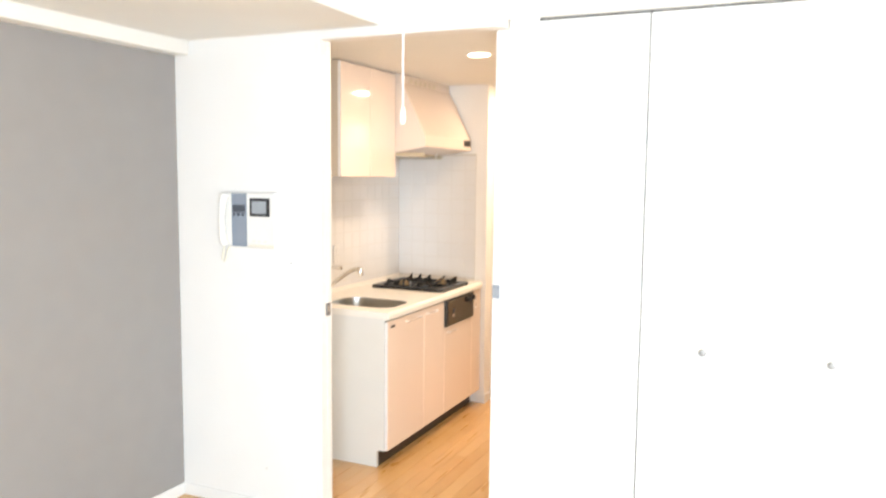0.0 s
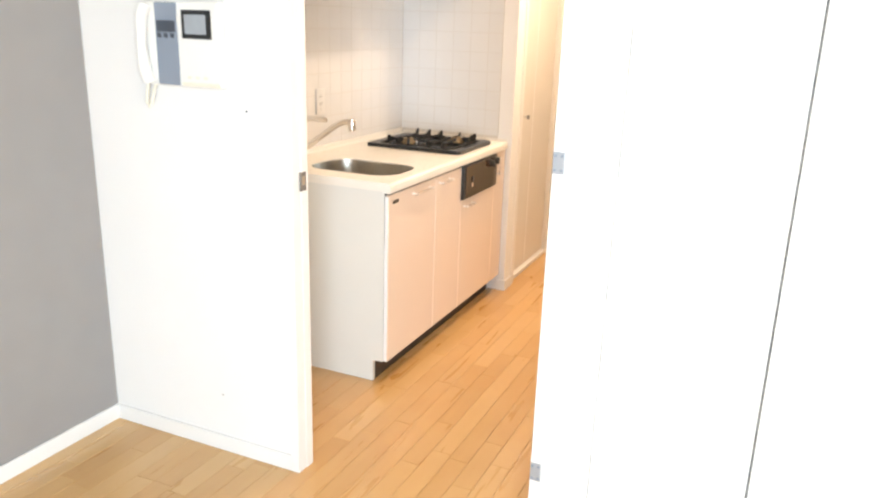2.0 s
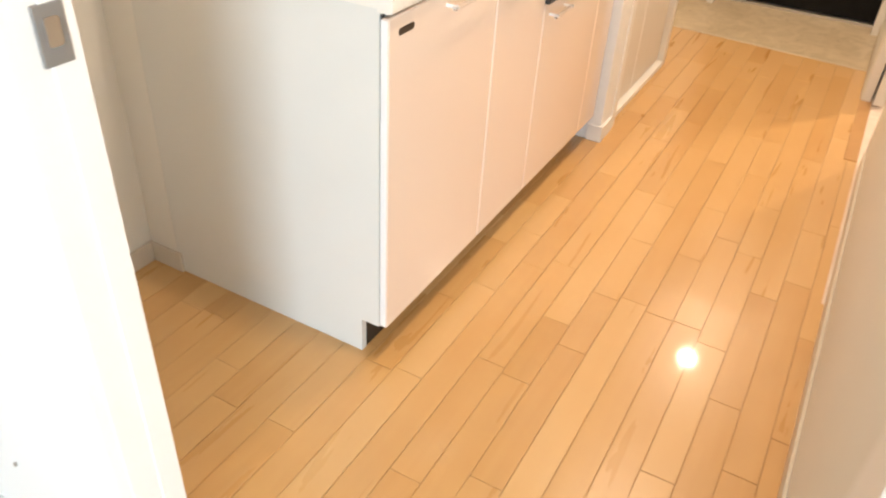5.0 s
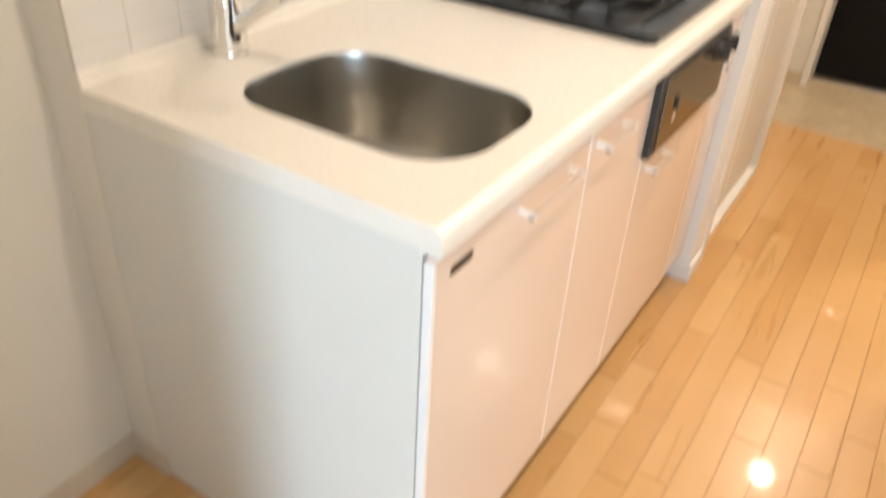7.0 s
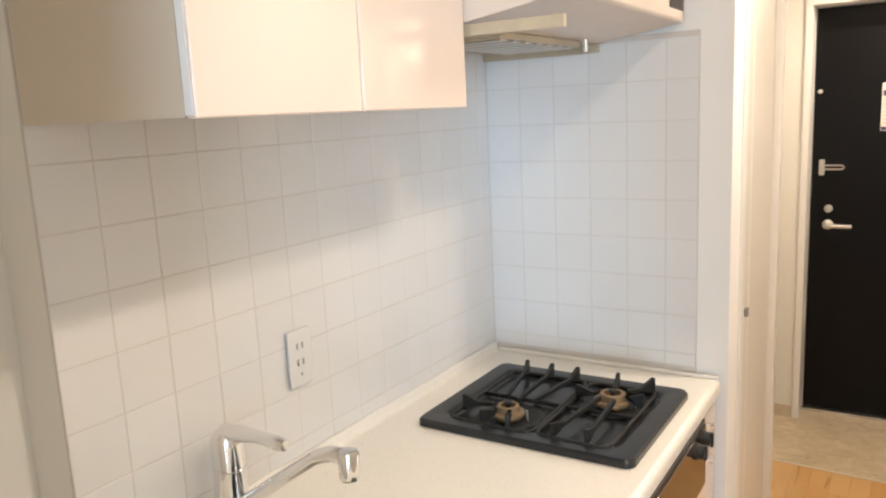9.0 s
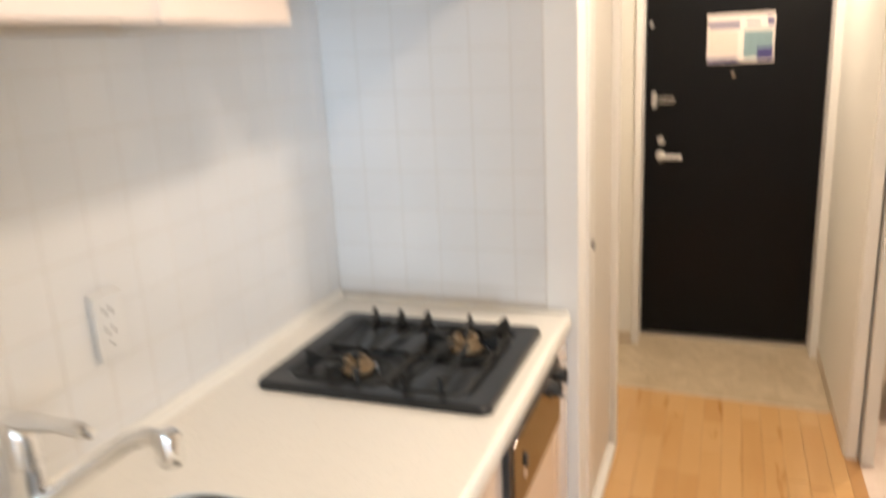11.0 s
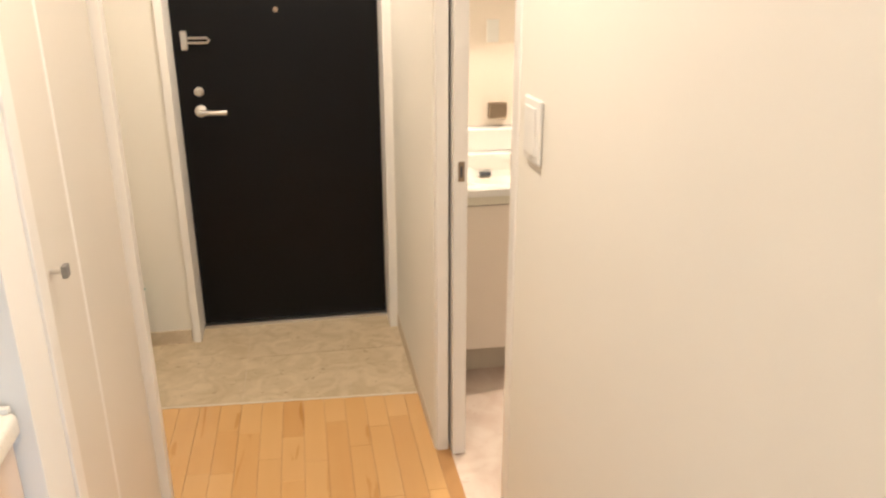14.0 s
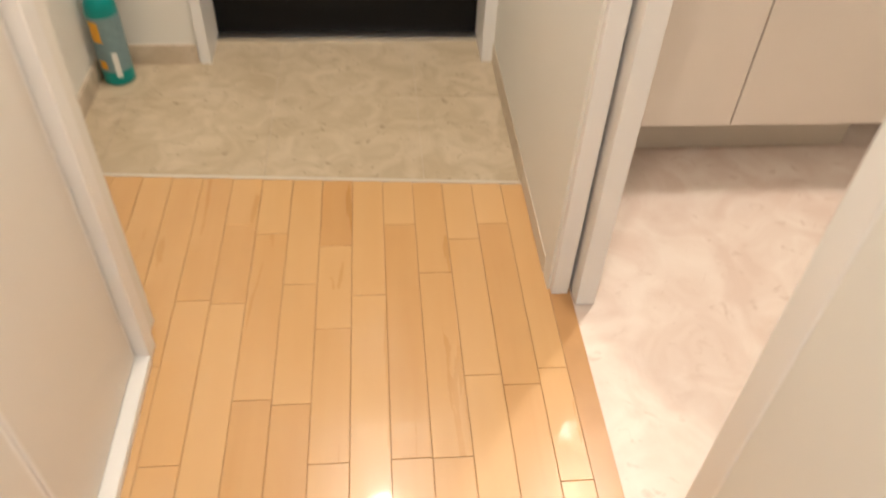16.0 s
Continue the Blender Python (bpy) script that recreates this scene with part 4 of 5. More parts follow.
# range hood
hd = thing("range_hood", (-0.36, 0.97, 1.72), "cream enamel range hood with a slanted front", "range hood")
H0, H1 = UY1 + 0.004, TY - 0.002
part("canopy", prism([(TX + 0.001, 1.706), (-0.30, 1.706), (-0.094, 1.738), (-0.088, 1.744), (-0.088, 1.810), (-0.242, 2.116), (-0.248, 2.124), (TX + 0.001, 2.124)], "y", H0, H1, bevel=0.003), "hood", hd)
part("duct_cover", box(TX + 0.001, -0.255, H0 + 0.002, H1, 2.124, CEIL - 0.002, 0.002), "hood", hd)
for i in range(6):
    y = 0.735 + i * 0.066
    part("vent_slot", box(-0.256, -0.2525, y, y + 0.038, 2.130, 2.156, 0.002), "hood_under", hd, "dark vent slot")
part("control_panel", box(-0.0885, -0.0862, 1.205, 1.318, 1.764, 1.806, 0.0006), "toe", hd, "dark brown control panel")
part("filter", box(-0.50, -0.30, 0.78, 1.20, 1.692, 1.7055, 0.002), "hood_under", hd, "stained filter panel")
for i in range(7):
    part("filter_slat", box(-0.49, -0.31, 0.80 + i * 0.057, 0.83 + i * 0.057, 1.688, 1.6925, 0.001), "satin", hd)
part("under_rim", box(TX + 0.002, -0.10, H0 + 0.004, H0 + 0.016, 1.684, 1.7055, 0.002), "hood_under", hd)
part("under_rim", box(TX + 0.002, -0.30, H1 - 0.016, H1 - 0.004, 1.684, 1.7055, 0.002), "hood_under", hd)
part("filter_knob", rod((-0.28, 1.18, 1.708), (-0.28, 1.18, 1.680), 0.006, seg=10), "satin", hd)

# wall socket over the worktop
so = thing("wall_socket", (TX, 0.49, 1.075), "white double wall socket on the tiles", "wall socket")
part("cover_plate", box(TX + 0.0045, TX + 0.011, 0.461, 0.527, 1.022, 1.139, 0.003, 3), "socket_plate", so)
for z in (1.100, 1.066):
    for y in (0.483, 0.498):
        part("slot", box(TX + 0.0115, TX + 0.0125, y, y + 0.003, z, z + 0.012), "knob_grey", so)
part("earth_hole", rod((TX + 0.0115, 0.492, 1.047), (TX + 0.0126, 0.492, 1.047), 0.003, seg=10), "knob_grey", so)

# ---- storage cupboard in the passage ----
sc = thing("storage_door_trim", (0.02, 1.85, 0), "white frame round the folding storage door", "door frame")
part("jamb", box(-0.055, 0.033, 1.456, 1.498, 0.0, 2.05, 0.003), "trim", sc)
part("jamb", box(-0.055, 0.012, 2.195, 2.236, 0.0, 2.05, 0.003), "trim", sc)
part("head", box(-0.055, 0.030, 1.456, 2.252, 2.05, 2.09, 0.003), "trim", sc)
# dark strip added behind the far door gap as its shadow
part("joint_strip", box(-0.042, -0.022, 2.1885, 2.1948, 0.024, 2.046), "gap", sc, "dark strip painting the shade in the gap beside the door")
part("sill", box(-0.055, 0.014, 1.498, 2.195, 0.0, 0.022, 0.003), "trim", sc, "white floor rail")
struct("wall_storage_top", box(-0.04, 0.002, 1.455, 2.235, 2.09, CEIL + 0.05), "paper_warm", "cream papered strip over the storage door", "wall")
for y0, y1, k in ((1.500, 1.8165, True), (1.8180, 2.188, False)):
    d = thing("storage_door", (0.0, (y0 + y1) / 2, 0.025), "cream folding storage door panel" + (" with a square metal knob" if k else ""), "folding door", "folding storage doors")
    part("panel", box(-0.037, -0.012, y0, y1, 0.025, 2.046, 0.005, 3), "door_cream", d)
    # white along the rounded panel edges paints their bright highlights
    for e0 in (y0 + 0.0005, y1 - 0.0095):
        part("edge_band", box(-0.0365, -0.0112, e0, e0 + 0.009, 0.026, 2.045, 0.003, 3), "trim", d, "rounded door edge in white that paints its highlight")
    if k:
        kb = part("knob", rod((-0.013, 1.648, 0.949), (0.012, 1.648, 0.949), 0.005, seg=10), "satin", d, "square satin knob")
        part("knob_face", box(0.009, 0.019, 1.637, 1.659, 0.937, 0.961, 0.002), "knob_grey", kb)

# ---- passage's right side ----
sw = thing("light_switch", (XN, 1.60, 1.18), "wide white rocker light switch", "light switch")
part("cover_plate", box(XN - 0.009, XN - 0.0005, 1.553, 1.648, 1.124, 1.241, 0.004, 3), "plastic", sw)
part("rocker", box(XN - 0.013, XN - 0.008, 1.568, 1.633, 1.139, 1.226, 0.002), "plastic", sw)

rc = thing("bath_controller", (XN, 0.49, 1.31), "cream wall controller with dark display and small buttons", "controller")
part("case", box(XN - 0.022, XN - 0.0005, 0.425, 0.552, 1.318, 1.430, 0.005, 3), "plastic", rc)
part("front_panel", box(XN - 0.0235, XN - 0.021, 0.432, 0.540, 1.338, 1.422, 0.001), "cream_panel", rc, "pale yellow panel")
part("display", box(XN - 0.0248, XN - 0.0230, 0.450, 0.530, 1.376, 1.416, 0.001), "toe", rc, "dark display")
for y in (0.46, 0.485, 0.51):
    part("button", box(XN - 0.0248, XN - 0.0230, y, y + 0.016, 1.346, 1.358, 0.001), "tan_print", rc)
for y in (0.455, 0.50):
    part("button", box(XN - 0.0236, XN - 0.0215, y, y + 0.024, 1.324, 1.331, 0.001), "slate", rc)

for ob in rc.children:
    ob.location = (0, 0.002, -0.030)

wd = thing("washroom_door_trim", (XR + 0.04, 2.02, 0), "white frame of the washroom's sliding door", "door frame")
part("jamb", box(XN - 0.003, XN + 0.054, 1.707, 1.757, 0.0, 2.02, 0.006, 3), "trim", wd)
part("jamb", box(XR - 0.010, XR + 0.026, 2.334, 2.364, 0.0, 2.02, 0.003), "trim", wd)
part("jamb", box(XR + 0.080, XR + 0.110, 2.48, 2.51, 0.0, 2.02, 0.003), "trim", wd)
part("head", box(XR - 0.010, XR + 0.110, 1.767, 2.34, 1.99, 2.018, 0.003), "trim", wd)
sd = thing("sliding_door", (XR + 0.05, 2.6, 0.006), "white sliding washroom door pushed back into its pocket", "sliding door")
part("panel", box(XR + 0.034, XR + 0.074, 2.298, 2.94, 0.006, 1.985, 0.002), "trim", sd)
part("edge_pull", box(XR + 0.046, XR + 0.064, 2.2955, 2.300, 0.904, 0.960, 0.001), "brown_metal", sd, "metal edge pull")
part("pull_slot", box(XR + 0.052, XR + 0.058, 2.2948, 2.2965, 0.916, 0.948, 0.0005), "slate", sd)

# ---- washroom ----
VX0, VX1, VY = 0.945, 1.705, 2.742
va = thing("vanity_unit", ((VX0 + VX1) / 2, 3.0, 0), "vanity unit with pale pinkish doors and a white basin", "vanity")
part("carcase", box(VX0, VX1, VY + 0.018, 3.215, 0.140, 0.705), "vanity", va)
part("toe_kick", box(VX0 + 0.01, VX1 - 0.01, VY + 0.10, VY + 0.115, 0.001, 0.140), "base", va, "beige toe kick")
for x0, x1, kx in ((VX0, 1.306, 1.285), (1.310, VX1, 1.331)):
    d = part("door", box(x0, x1, VY, VY + 0.017, 0.140, 0.692, 0.002), "vanity", va)
    part("knob", lathe([(0.004, 0.0), (0.004, -0.010), (0.009, -0.013), (0.009, -0.020), (0.003, -0.022)], (kx, VY, 0.655), 16, "Y"), "satin", d)
part("fascia", box(VX0, VX1, VY - 0.002, VY + 0.02, 0.695, 0.728, 0.003), "cream_plastic", va, "cream strip under the basin")
bm = bmesh.new()
cx, cy = (VX0 + VX1) / 2, 2.945
steps = [(0.380, 0.215, 0.04, 0.728), (0.380, 0.215, 0.05, 0.752), (0.372, 0.207, 0.05, 0.760), (0.325, 0.160, 0.09, 0.756), (0.310, 0.148, 0.09, 0.740), (0.285, 0.135, 0.09, 0.660), (0.240, 0.105, 0.08, 0.628), (0.08, 0.04, 0.03, 0.620)]
rings = [[bm.verts.new((x, y, z)) for x, y in rrect(cx, cy, a, b, r, 8)] for a, b, r, z in steps]
for a, b in zip(rings, rings[1:]):
    for i in range(len(a)):
        j = (i + 1) % len(a)
        bm.faces.new((a[i], a[j], b[j], b[i]))
bm.faces.new(rings[-1])
part("basin", bm, "ceramic", va, "white ceramic basin")
part("basin_deck", box(VX0, VX1, 3.09, 3.215, 0.728, 0.795, 0.006, 3), "ceramic", va)
part("overflow_slot", box(1.112, 1.156, 3.066, 3.088, 0.713, 0.727, 0.003), "slate", va)
part("splashback", box(VX0, VX1, 3.135, 3.215, 0.795, 0.882, 0.006, 3), "ceramic", va)
ta = thing("basin_tap", (1.325, 3.118, 0.795), "chrome basin mixer tap", "tap")
part("tap_body", lathe([(0.024, 0.0), (0.022, 0.01), (0.020, 0.06), (0.016, 0.075), (0.004, 0.078)], (1.325, 3.112, 0.795), 20), "chrome", ta)
part("spout", tube([(1.325, 3.112, 0.835), (1.325, 3.06, 0.862), (1.325, 3.01, 0.860), (1.325, 2.995, 0.845)], 0.011, 12), "chrome", ta)
part("lever", tube([(1.325, 3.112, 0.872), (1.31, 3.08, 0.895), (1.295, 3.04, 0.905)], [0.012, 0.008, 0.008], 10), "chrome", ta)
mc = thing("mirror_cabinet", ((VX0 + VX1) / 2, 3.17, 0.95), "washroom mirror cabinet over a beige back panel", "mirror cabinet")
part("cabinet_body", box(VX0, VX1, 3.120, 3.222, 1.42, 1.845, 0.004), "cream_plastic", mc)
part("back_panel", box(VX0, VX1, 3.196, 3.222, 0.884, 1.419, 0.002), "vanity", mc, "beige back panel")
for i in range(3):
    x0 = VX0 + i * (VX1 - VX0) / 3
    part("mirror_door", box(x0 + 0.002, x0 + (VX1 - VX0) / 3 - 0.002, 3.112, 3.1195, 1.425, 1.84, 0.001), "mirror", mc)
part("socket_plate", box(1.158, 1.206, 3.190, 3.1965, 1.205, 1.288, 0.002), "plastic", mc, "white socket plate")
part("bracket", box(1.168, 1.240, 3.165, 3.1955, 0.915, 0.978, 0.006), "brown_metal", mc, "brown holder")

# ---- entry ----
ed = tagged(new("door_1"), "black steel entrance door in a white frame", "door", "", "structure")
ORIGIN[ed] = Vector((0, 0, 0))
part("leaf", box(ED0 + 0.002, ED1 - 0.002, EDY, EDY + 0.045, 0.004, EDTOP - 0.004, 0.002), "steel_door", ed)
part("door_frame", box(ED0 - 0.030, ED0, YE - 0.010, EDY + 0.05, -0.012, EDTOP, 0.003), "trim", ed, "white steel frame")
part("door_frame", box(ED1, XR - 0.006, YE - 0.010, EDY + 0.05, -0.012, EDTOP, 0.003), "trim", ed, "white steel frame")
part("door_frame", box(ED0 - 0.030, XR - 0.006, YE - 0.010, EDY + 0.05, EDTOP, EDTOP + 0.035, 0.003), "trim", ed, "white steel frame")
part("door_sill", box(ED0, ED1, EDY - 0.03, EDY + 0.05, -0.012, 0.003, 0.002), "satin", ed, "steel sill")
lv = part("lever_handle", lathe([(0.024, 0.0), (0.024, -0.006), (0.020, -0.010), (0.010, -0.012), (0.010, -0.045), (0.003, -0.046)], (0.052, EDY, 0.934), 24, "Y"), "satin", ed, "satin lever handle")
part("lever_grip", tube([(0.052, EDY - 0.040, 0.934), (0.068, EDY - 0.044, 0.933), (0.108, EDY - 0.044, 0.932), (0.156, EDY - 0.042, 0.931)], [0.012, 0.0105, 0.010, 0.010], 12), "satin", lv)
tt = part("thumb_turn", lathe([(0.019, 0.0), (0.019, -0.008), (0.015, -0.012), (0.004, -0.012)], (0.052, EDY, 1.011), 20, "Y"), "satin", ed, "satin thumb turn")
part("turn_grip", box(0.047, 0.057, EDY - 0.026, EDY - 0.011, 0.997, 1.025, 0.003), "satin", tt)
gd = part("door_guard", box(0.004, 0.030, EDY - 0.020, EDY, 1.172, 1.246, 0.006, 3), "satin", ed, "satin U-shaped door guard")
part("guard_bar", tube([(0.026, EDY - 0.014, 1.218), (0.104, EDY - 0.014, 1.218), (0.112, EDY - 0.014, 1.209), (0.104, EDY - 0.014, 1.200), (0.026, EDY - 0.014, 1.200)], 0.0045, 8), "satin", gd)
part("catch", lathe([(0.011, 0.0), (0.011, -0.012), (0.005, -0.016)], (-0.003, EDY, 1.564), 14, "Y"), "satin", ed)
part("peephole", lathe([(0.010, 0.0), (0.010, -0.004), (0.005, -0.006)], (0.372, EDY, 1.32), 18, "Y"), "brown_metal", ed)
part("upper_catch", box(0.400, 0.412, EDY - 0.012, EDY, 1.868, 1.892, 0.003), "satin", ed)
cl = part("closer_body", box(0.692, 0.728, EDY - 0.045, EDY, 1.795, 1.885, 0.006), "satin", ed, "metal door closer")
part("closer_arm", tube([(0.71, EDY - 0.05, 1.89), (0.60, EDY - 0.09, 1.915), (0.52, EDY - 0.055, 1.935)], 0.007, 8), "satin", cl)

lf = thing("leaflet", (0.375, EDY, 1.378), "glossy printed notice sheet stuck on the black door", "notice")
YP = EDY - 0.0008
part("sheet", box(0.231, 0.524, YP - 0.0016, YP, 1.378, 1.594), "paper_sheet", lf)
part("header_band", box(0.236, 0.372, YP - 0.0026, YP - 0.0014, 1.535, 1.560), "navy", lf, "dark blue heading band")
part("footer_band", box(0.234, 0.370, YP - 0.0026, YP - 0.0014, 1.382, 1.396), "navy", lf)
for k in range(7):
    part("text_line", box(0.240, 0.366, YP - 0.0024, YP - 0.0014, 1.410 + k * 0.017, 1.416 + k * 0.017), "tan_print", lf)
part("picture", box(0.392, 0.515, YP - 0.0024, YP - 0.0014, 1.395, 1.52), "label_grey", lf, "small bluish picture")
part("picture", box(0.452, 0.518, YP - 0.003, YP - 0.002, 1.385, 1.44), "navy", lf)
part("text_line", box(0.40, 0.46, YP - 0.0024, YP - 0.0014, 1.545, 1.556), "navy", lf)
part("text_line", box(0.49, 0.518, YP - 0.0024, YP - 0.0014, 1.54, 1.572), "navy", lf)
for ob in lf.children:
    ob.location = (0.020, 0, -0.003)
st = thing("door_sticker", (0.57, EDY, 1.716), "small blue and cream sticker on the black door", "sticker")
part("sheet", box(0.503, 0.638, YP - 0.0012, YP, 1.716, 1.812), "navy", st)
part("lower_band", box(0.503, 0.638, YP - 0.0020, YP - 0.0010, 1.716, 1.744), "tan_print", st)
part("light_patch", box(0.556, 0.628, YP - 0.0020, YP - 0.0010, 1.772, 1.802), "paper_sheet", st)

ex = thing("fire_extinguisher", (-0.272, 3.224, -0.012), "small teal fire extinguisher with yellow stickers on the entry floor", "extinguisher")
EP = (-0.272, 3.224, -0.012)
part("cylinder", lathe([(0.036, 0.0), (0.042, 0.006), (0.042, 0.215), (0.040, 0.235), (0.030, 0.258), (0.016, 0.268), (0.014, 0.285)], EP, 32), "teal", ex)
part("wrap_label", lathe([(0.0422, 0.045), (0.0428, 0.046), (0.0428, 0.205), (0.0422, 0.206)], EP, 32), "label_grey", ex, "blue-grey printed label")


def sticker(a0, a1, z0, z1, material):
    bm = bmesh.new()
    n, lo, hi = 8, [], []
    for k in range(n + 1):
        a = radians(a0 + (a1 - a0) * k / n)
        for r, row in ((0.0434, lo), (0.0434, hi)):
            row.append(bm.verts.new((EP[0] + r * math.cos(a), EP[1] + r * math.sin(a), EP[2] + (z0 if row is lo else z1))))
    for k in range(n):
        bm.faces.new((lo[k], lo[k + 1], hi[k + 1], hi[k]))
    part("sticker", bm, material, ex)


sticker(222, 262, 0.135, 0.195, "yellow")
sticker(228, 258, 0.055, 0.080, "yellow")
sticker(282, 302, 0.030, 0.105, "white_sticker")
part("neck", lathe([(0.017, 0.283), (0.019, 0.286), (0.019, 0.305), (0.013, 0.310)], EP, 20), "red", ex, "dull pink metal neck")
vb = part("valve_body", box(EP[0] - 0.022, EP[0] + 0.022, EP[1] - 0.016, EP[1] + 0.016, EP[2] + 0.308, EP[2] + 0.345, 0.006), "teal", ex)
part("carry_handle", tube([(EP[0] - 0.012, EP[1], EP[2] + 0.320), (EP[0] + 0.03, EP[1] - 0.008, EP[2] + 0.316), (EP[0] + 0.066, EP[1] - 0.016, EP[2] + 0.292)], 0.0065, 10), "teal", vb)
part("squeeze_lever", tube([(EP[0] - 0.012, EP[1], EP[2] + 0.345), (EP[0] + 0.02, EP[1] - 0.006, EP[2] + 0.368), (EP[0] + 0.045, EP[1] - 0.012, EP[2] + 0.372)], 0.006, 10), "teal", vb)
part("safety_pin", tube([(EP[0] - 0.008, EP[1], EP[2] + 0.345), (EP[0] - 0.014, EP[1], EP[2] + 0.385), (EP[0] - 0.006, EP[1], EP[2] + 0.398), (EP[0] + 0.004, EP[1], EP[2] + 0.385)], 0.005, 10), "yellow", vb, "yellow safety pin")
part("nozzle", rod((EP[0] + 0.012, EP[1] - 0.012, EP[2] + 0.332), (EP[0] + 0.026, EP[1] - 0.030, EP[2] + 0.340), 0.007, seg=12), "black", vb)

# ---- pieces: wall tiles ----
PITCH, JOINT = 0.1, 0.0021


def tile_mesh(w_, h_, name):
    """A thin square tile with chamfered edges, standing in the xz plane and facing -y."""
    bm = bmesh.new()
    c = 0.0006
    a = [bm.verts.new(p) for p in ((0, 0.004, 0), (w_, 0.004, 0), (w_, 0.004, h_), (0, 0.004, h_))]
    b = [bm.verts.new(p) for p in ((0, 0.0006, 0), (w_, 0.0006, 0), (w_, 0.0006, h_), (0, 0.0006, h_))]
    d = [bm.verts.new(p) for p in ((c, 0, c), (w_ - c, 0, c), (w_ - c, 0, h_ - c), (c, 0, h_ - c))]
    bm.faces.new(d)
    for u, v in ((a, b), (b, d)):
        for i in range(4):
            bm.faces.new((u[i], u[(i + 1) % 4], v[(i + 1) % 4], v[i]))
    bmesh.ops.recalc_face_normals(bm, faces=bm.faces)
    me = bpy.data.meshes.new(name)
    bm.to_mesh(me)
    bm.free()
    me.materials.append(M["tile"])
    return me


TILES = {}


def lay_tile(w_, h_, m, parent):
    key = (round(w_, 3), round(h_, 3))
    if key not in TILES:
        TILES[key] = tile_mesh(*key, "tile")
    ob = new("tile", TILES[key])
    ob.parent = parent
    ob.matrix_basis = m


rows_z = [0.872] + [0.907 + PITCH * k for k in range(9)]
part("grout_bed", box(TX - 0.006, -0.051, TY + 0.0007, TY + 0.0062, 0.85, 1.72), "grout", wall_end)
part("grout_bed", box(TX - 0.0062, TX - 0.0007, 0.0, TY + 0.004, 0.85, 1.72), "grout", wall_back)
rng = random.Random(4)
cols = [TX + 0.0] + [-0.535 + 0.101 * k for k in range(5)] + [-0.052]
for z0, z1 in zip(rows_z, rows_z[1:]):
    for x0, x1 in zip(cols, cols[1:]):
        wob = rng.uniform(-0.0002, 0.0002)
        lay_tile(x1 - x0 - JOINT, z1 - z0 - JOINT, pose(x0 + JOINT / 2, TY + wob, z0 + JOINT / 2, 0, 0, 0), wall_end)
ycols = [0.0] + [0.098 + 0.0985 * k for k in range(13)]
ycols = [y for y in ycols if y < TY - 0.03] + [TY]
for z0, z1 in zip(rows_z, rows_z[1:]):
    for y0, y1 in zip(ycols, ycols[1:]):
        if z0 > 1.56 and y1 < 0.6:
            continue
        wob = rng.uniform(-0.0002, 0.0002)
        lay_tile(y1 - y0 - JOINT, z1 - z0 - JOINT, pose(TX + wob, y0 + JOINT / 2, z0 + JOINT / 2, 0, 0, 90), wall_back)

# ---- pieces: entry floor tiles ----
for x0, x1 in ((-0.33, -0.232), (-0.232, 0.172), (0.172, 0.566), (0.566, 0.815)):
    for near in (True, False):
        u0, u1 = x0 + 0.0010, x1 - 0.0010
        if near:
            outline = [(u0, yb(u0) + 0.002), (u1, yb(u1) + 0.002), (u1, 3.117), (u0, 3.117)]
        else:
            outline = [(u0, 3.119), (u1, 3.119), (u1, EDY - 0.03), (u0, EDY - 0.03)]
        me = bpy.data.meshes.new("floor_tile")
        bm = prism(outline, "z", -0.02, -0.0105)
        bmesh.ops.recalc_face_normals(bm, faces=bm.faces)
        bm.to_mesh(me)
        bm.free()
        me.materials.append(M["marble"])
        ob = new("floor_tile", me)
        ob.parent = bpy.data.objects["floor_entry"]

# ---- pieces: floor boards ----
BW, BX = 0.0722, 0.462
LENS = (0.24, 0.303, 0.303, 0.38, 0.45, 0.455, 0.606, 0.75, 0.909)
BOARDS = {}


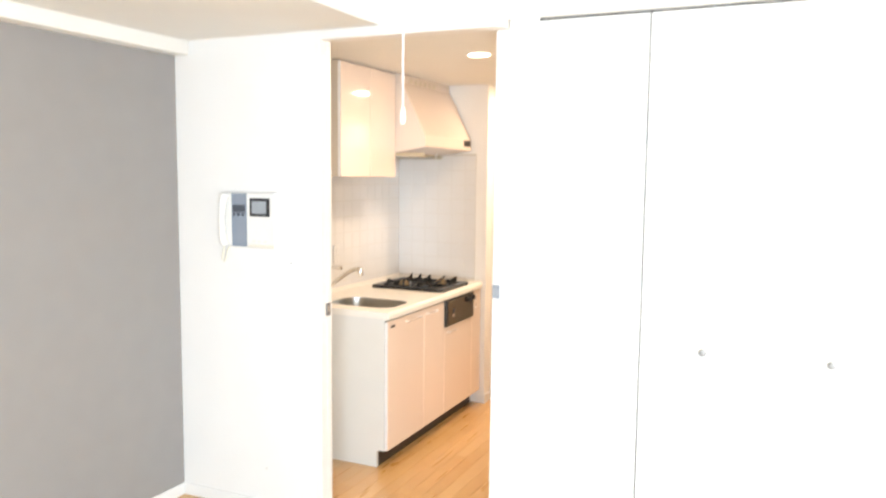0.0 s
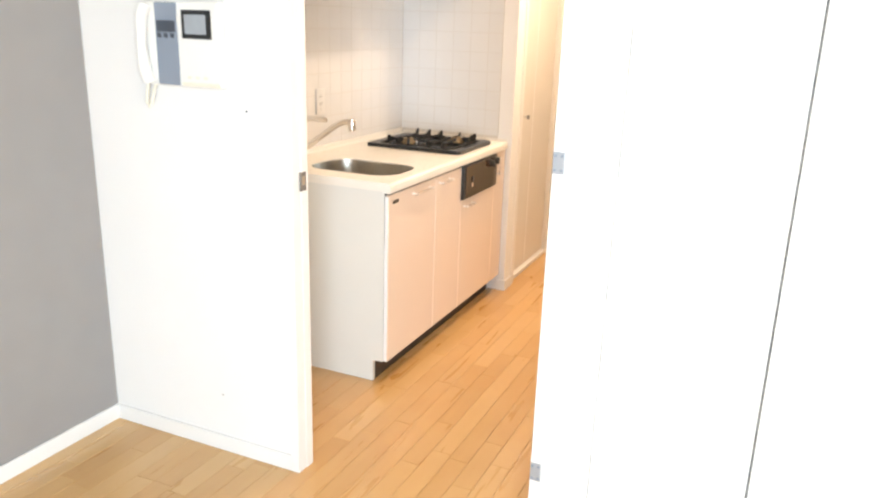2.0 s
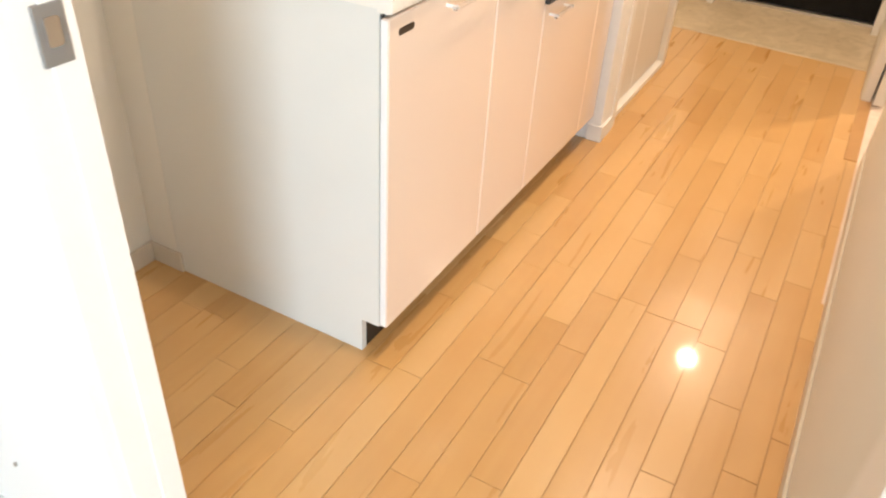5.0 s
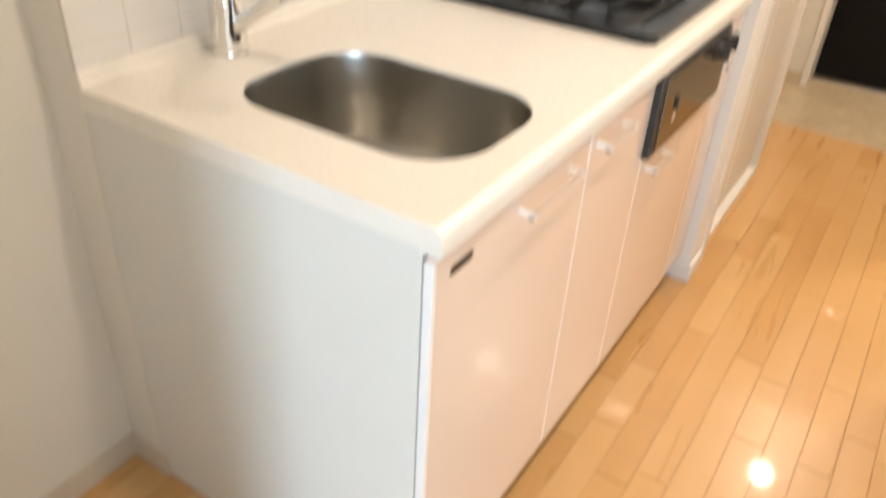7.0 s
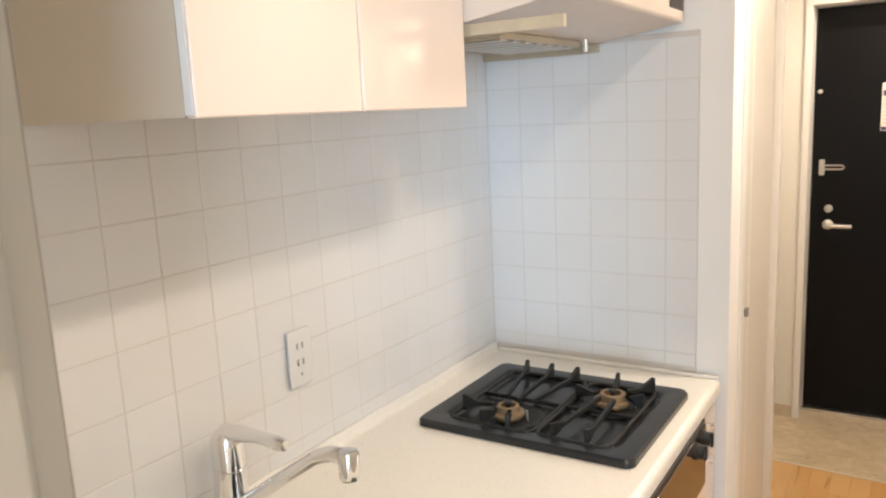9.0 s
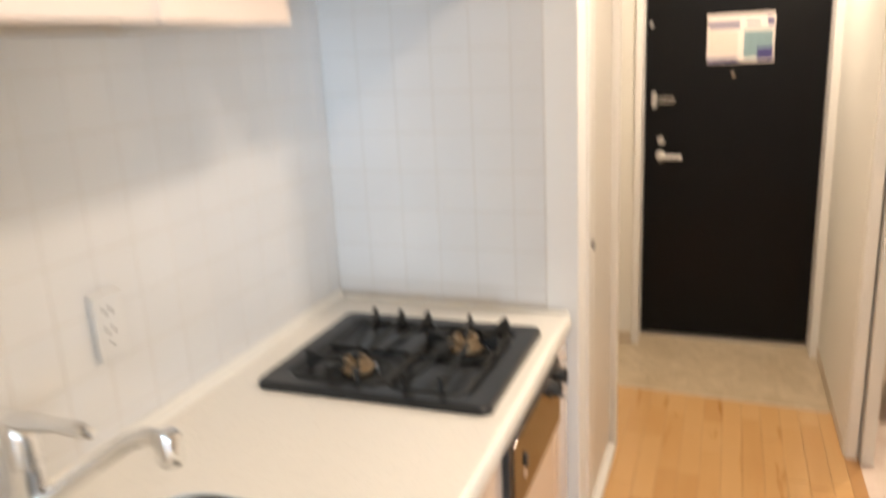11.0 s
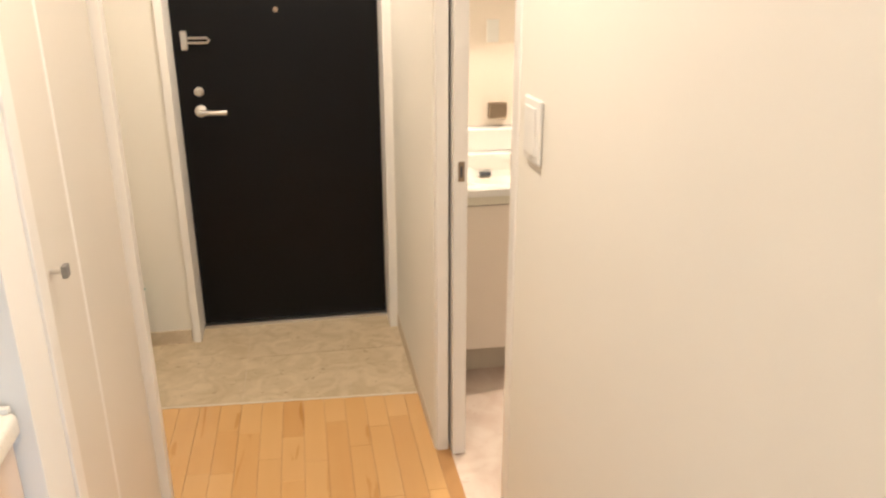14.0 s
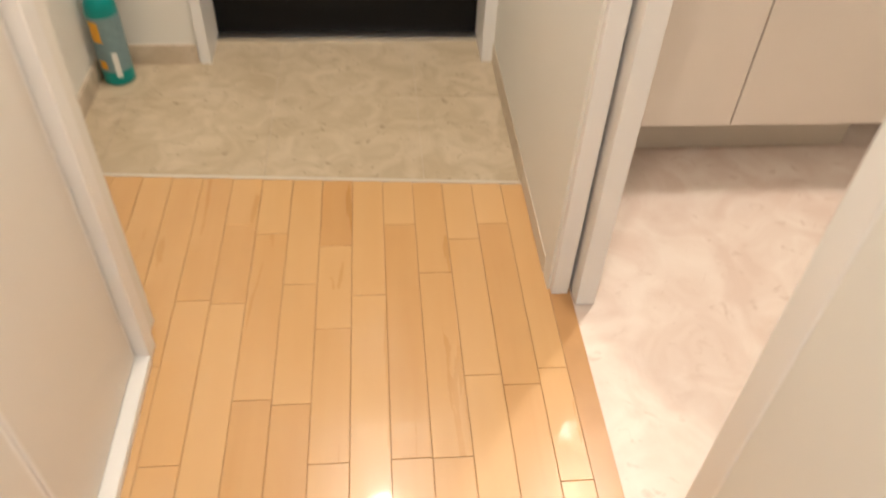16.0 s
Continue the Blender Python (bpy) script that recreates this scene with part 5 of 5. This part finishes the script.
def board_mesh(length):
    bm = bmesh.new()
    c, g = 0.0009, 0.0004
    x0, x1, y0, y1 = g, BW - g, g, length - g
    a = [bm.verts.new(p) for p in ((x0, y0, -0.004), (x1, y0, -0.004), (x1, y1, -0.004), (x0, y1, -0.004))]
    b = [bm.verts.new(p) for p in ((x0, y0, -c), (x1, y0, -c), (x1, y1, -c), (x0, y1, -c))]
    d = [bm.verts.new(p) for p in ((x0 + c, y0 + c, 0), (x1 - c, y0 + c, 0), (x1 - c, y1 - c, 0), (x0 + c, y1 - c, 0))]
    bm.faces.new(d)
    for u, v in ((a, b), (b, d)):
        for i in range(4):
            bm.faces.new((u[i], u[(i + 1) % 4], v[(i + 1) % 4], v[i]))
    bmesh.ops.recalc_face_normals(bm, faces=bm.faces)
    return bm


floor_ob = bpy.data.objects["floor"]
far_v, far_f = [], []
rng = random.Random(11)
count = 0
k0, k1 = math.floor((XL - BX) / BW), math.ceil((RX - BX) / BW)
for k in range(k0, k1):
    x = BX + k * BW
    if x > RX - BW:
        continue
    near_col = x < XN
    if x > XN - 0.01:
        spans = [(YR + 0.07, RY)]
    elif x > 0.79:
        spans = [(1.73, RY)]
    elif x > -0.02 - 2 * BW:
        spans = [(yb(x + BW) - 0.003, RY)]
    elif x > -0.42:
        spans = [(yb(x + BW) - 0.003, 2.28), (0.02, RY)]
    else:
        spans = [(0.02, RY)]
    for top_y, low_y in spans:
        y = top_y
        first = rng.uniform(0.1, 0.6)
        while y > low_y + 0.03:
            ln = first if y == top_y else rng.choice(LENS)
            ln = max(0.02, round(min(ln, y - low_y), 3))
            y0 = y - ln
            if near_col and y > -1.55 and count < 298 and x > XL - 0.02:
                if ln not in BOARDS:
                    bm = board_mesh(ln)
                    me = bpy.data.meshes.new("board")
                    bm.to_mesh(me)
                    bm.free()
                    me.materials.append(M["wood"])
                    BOARDS[ln] = me
                ob = new("board", BOARDS[ln])
                ob.parent = floor_ob
                ob.location = (x, y0, rng.uniform(-0.0002, 0.0))
                count += 1
            else:
                n = len(far_v)
                c, g = 0.0009, 0.0004
                x1, y1 = x + BW, y
                for (ax, ay, bx_, by_, z) in ((x + g, y0 + g, x1 - g, y1 - g, -c * 2), (x + g + c, y0 + g + c, x1 - g - c, y1 - g - c, 0)):
                    far_v += [(ax, ay, z), (bx_, ay, z), (bx_, by_, z), (ax, by_, z)]
                far_f.append((n + 4, n + 5, n + 6, n + 7))
                far_f += [(n + i, n + (i + 1) % 4, n + 4 + (i + 1) % 4, n + 4 + i) for i in range(4)]
            y = y0
me = bpy.data.meshes.new("floor_boards")
me.from_pydata(far_v, [], far_f)
me.materials.append(M["wood_far"])
ob = tagged(new("floor_boards", me), kind="stuff")
ob.parent = floor_ob
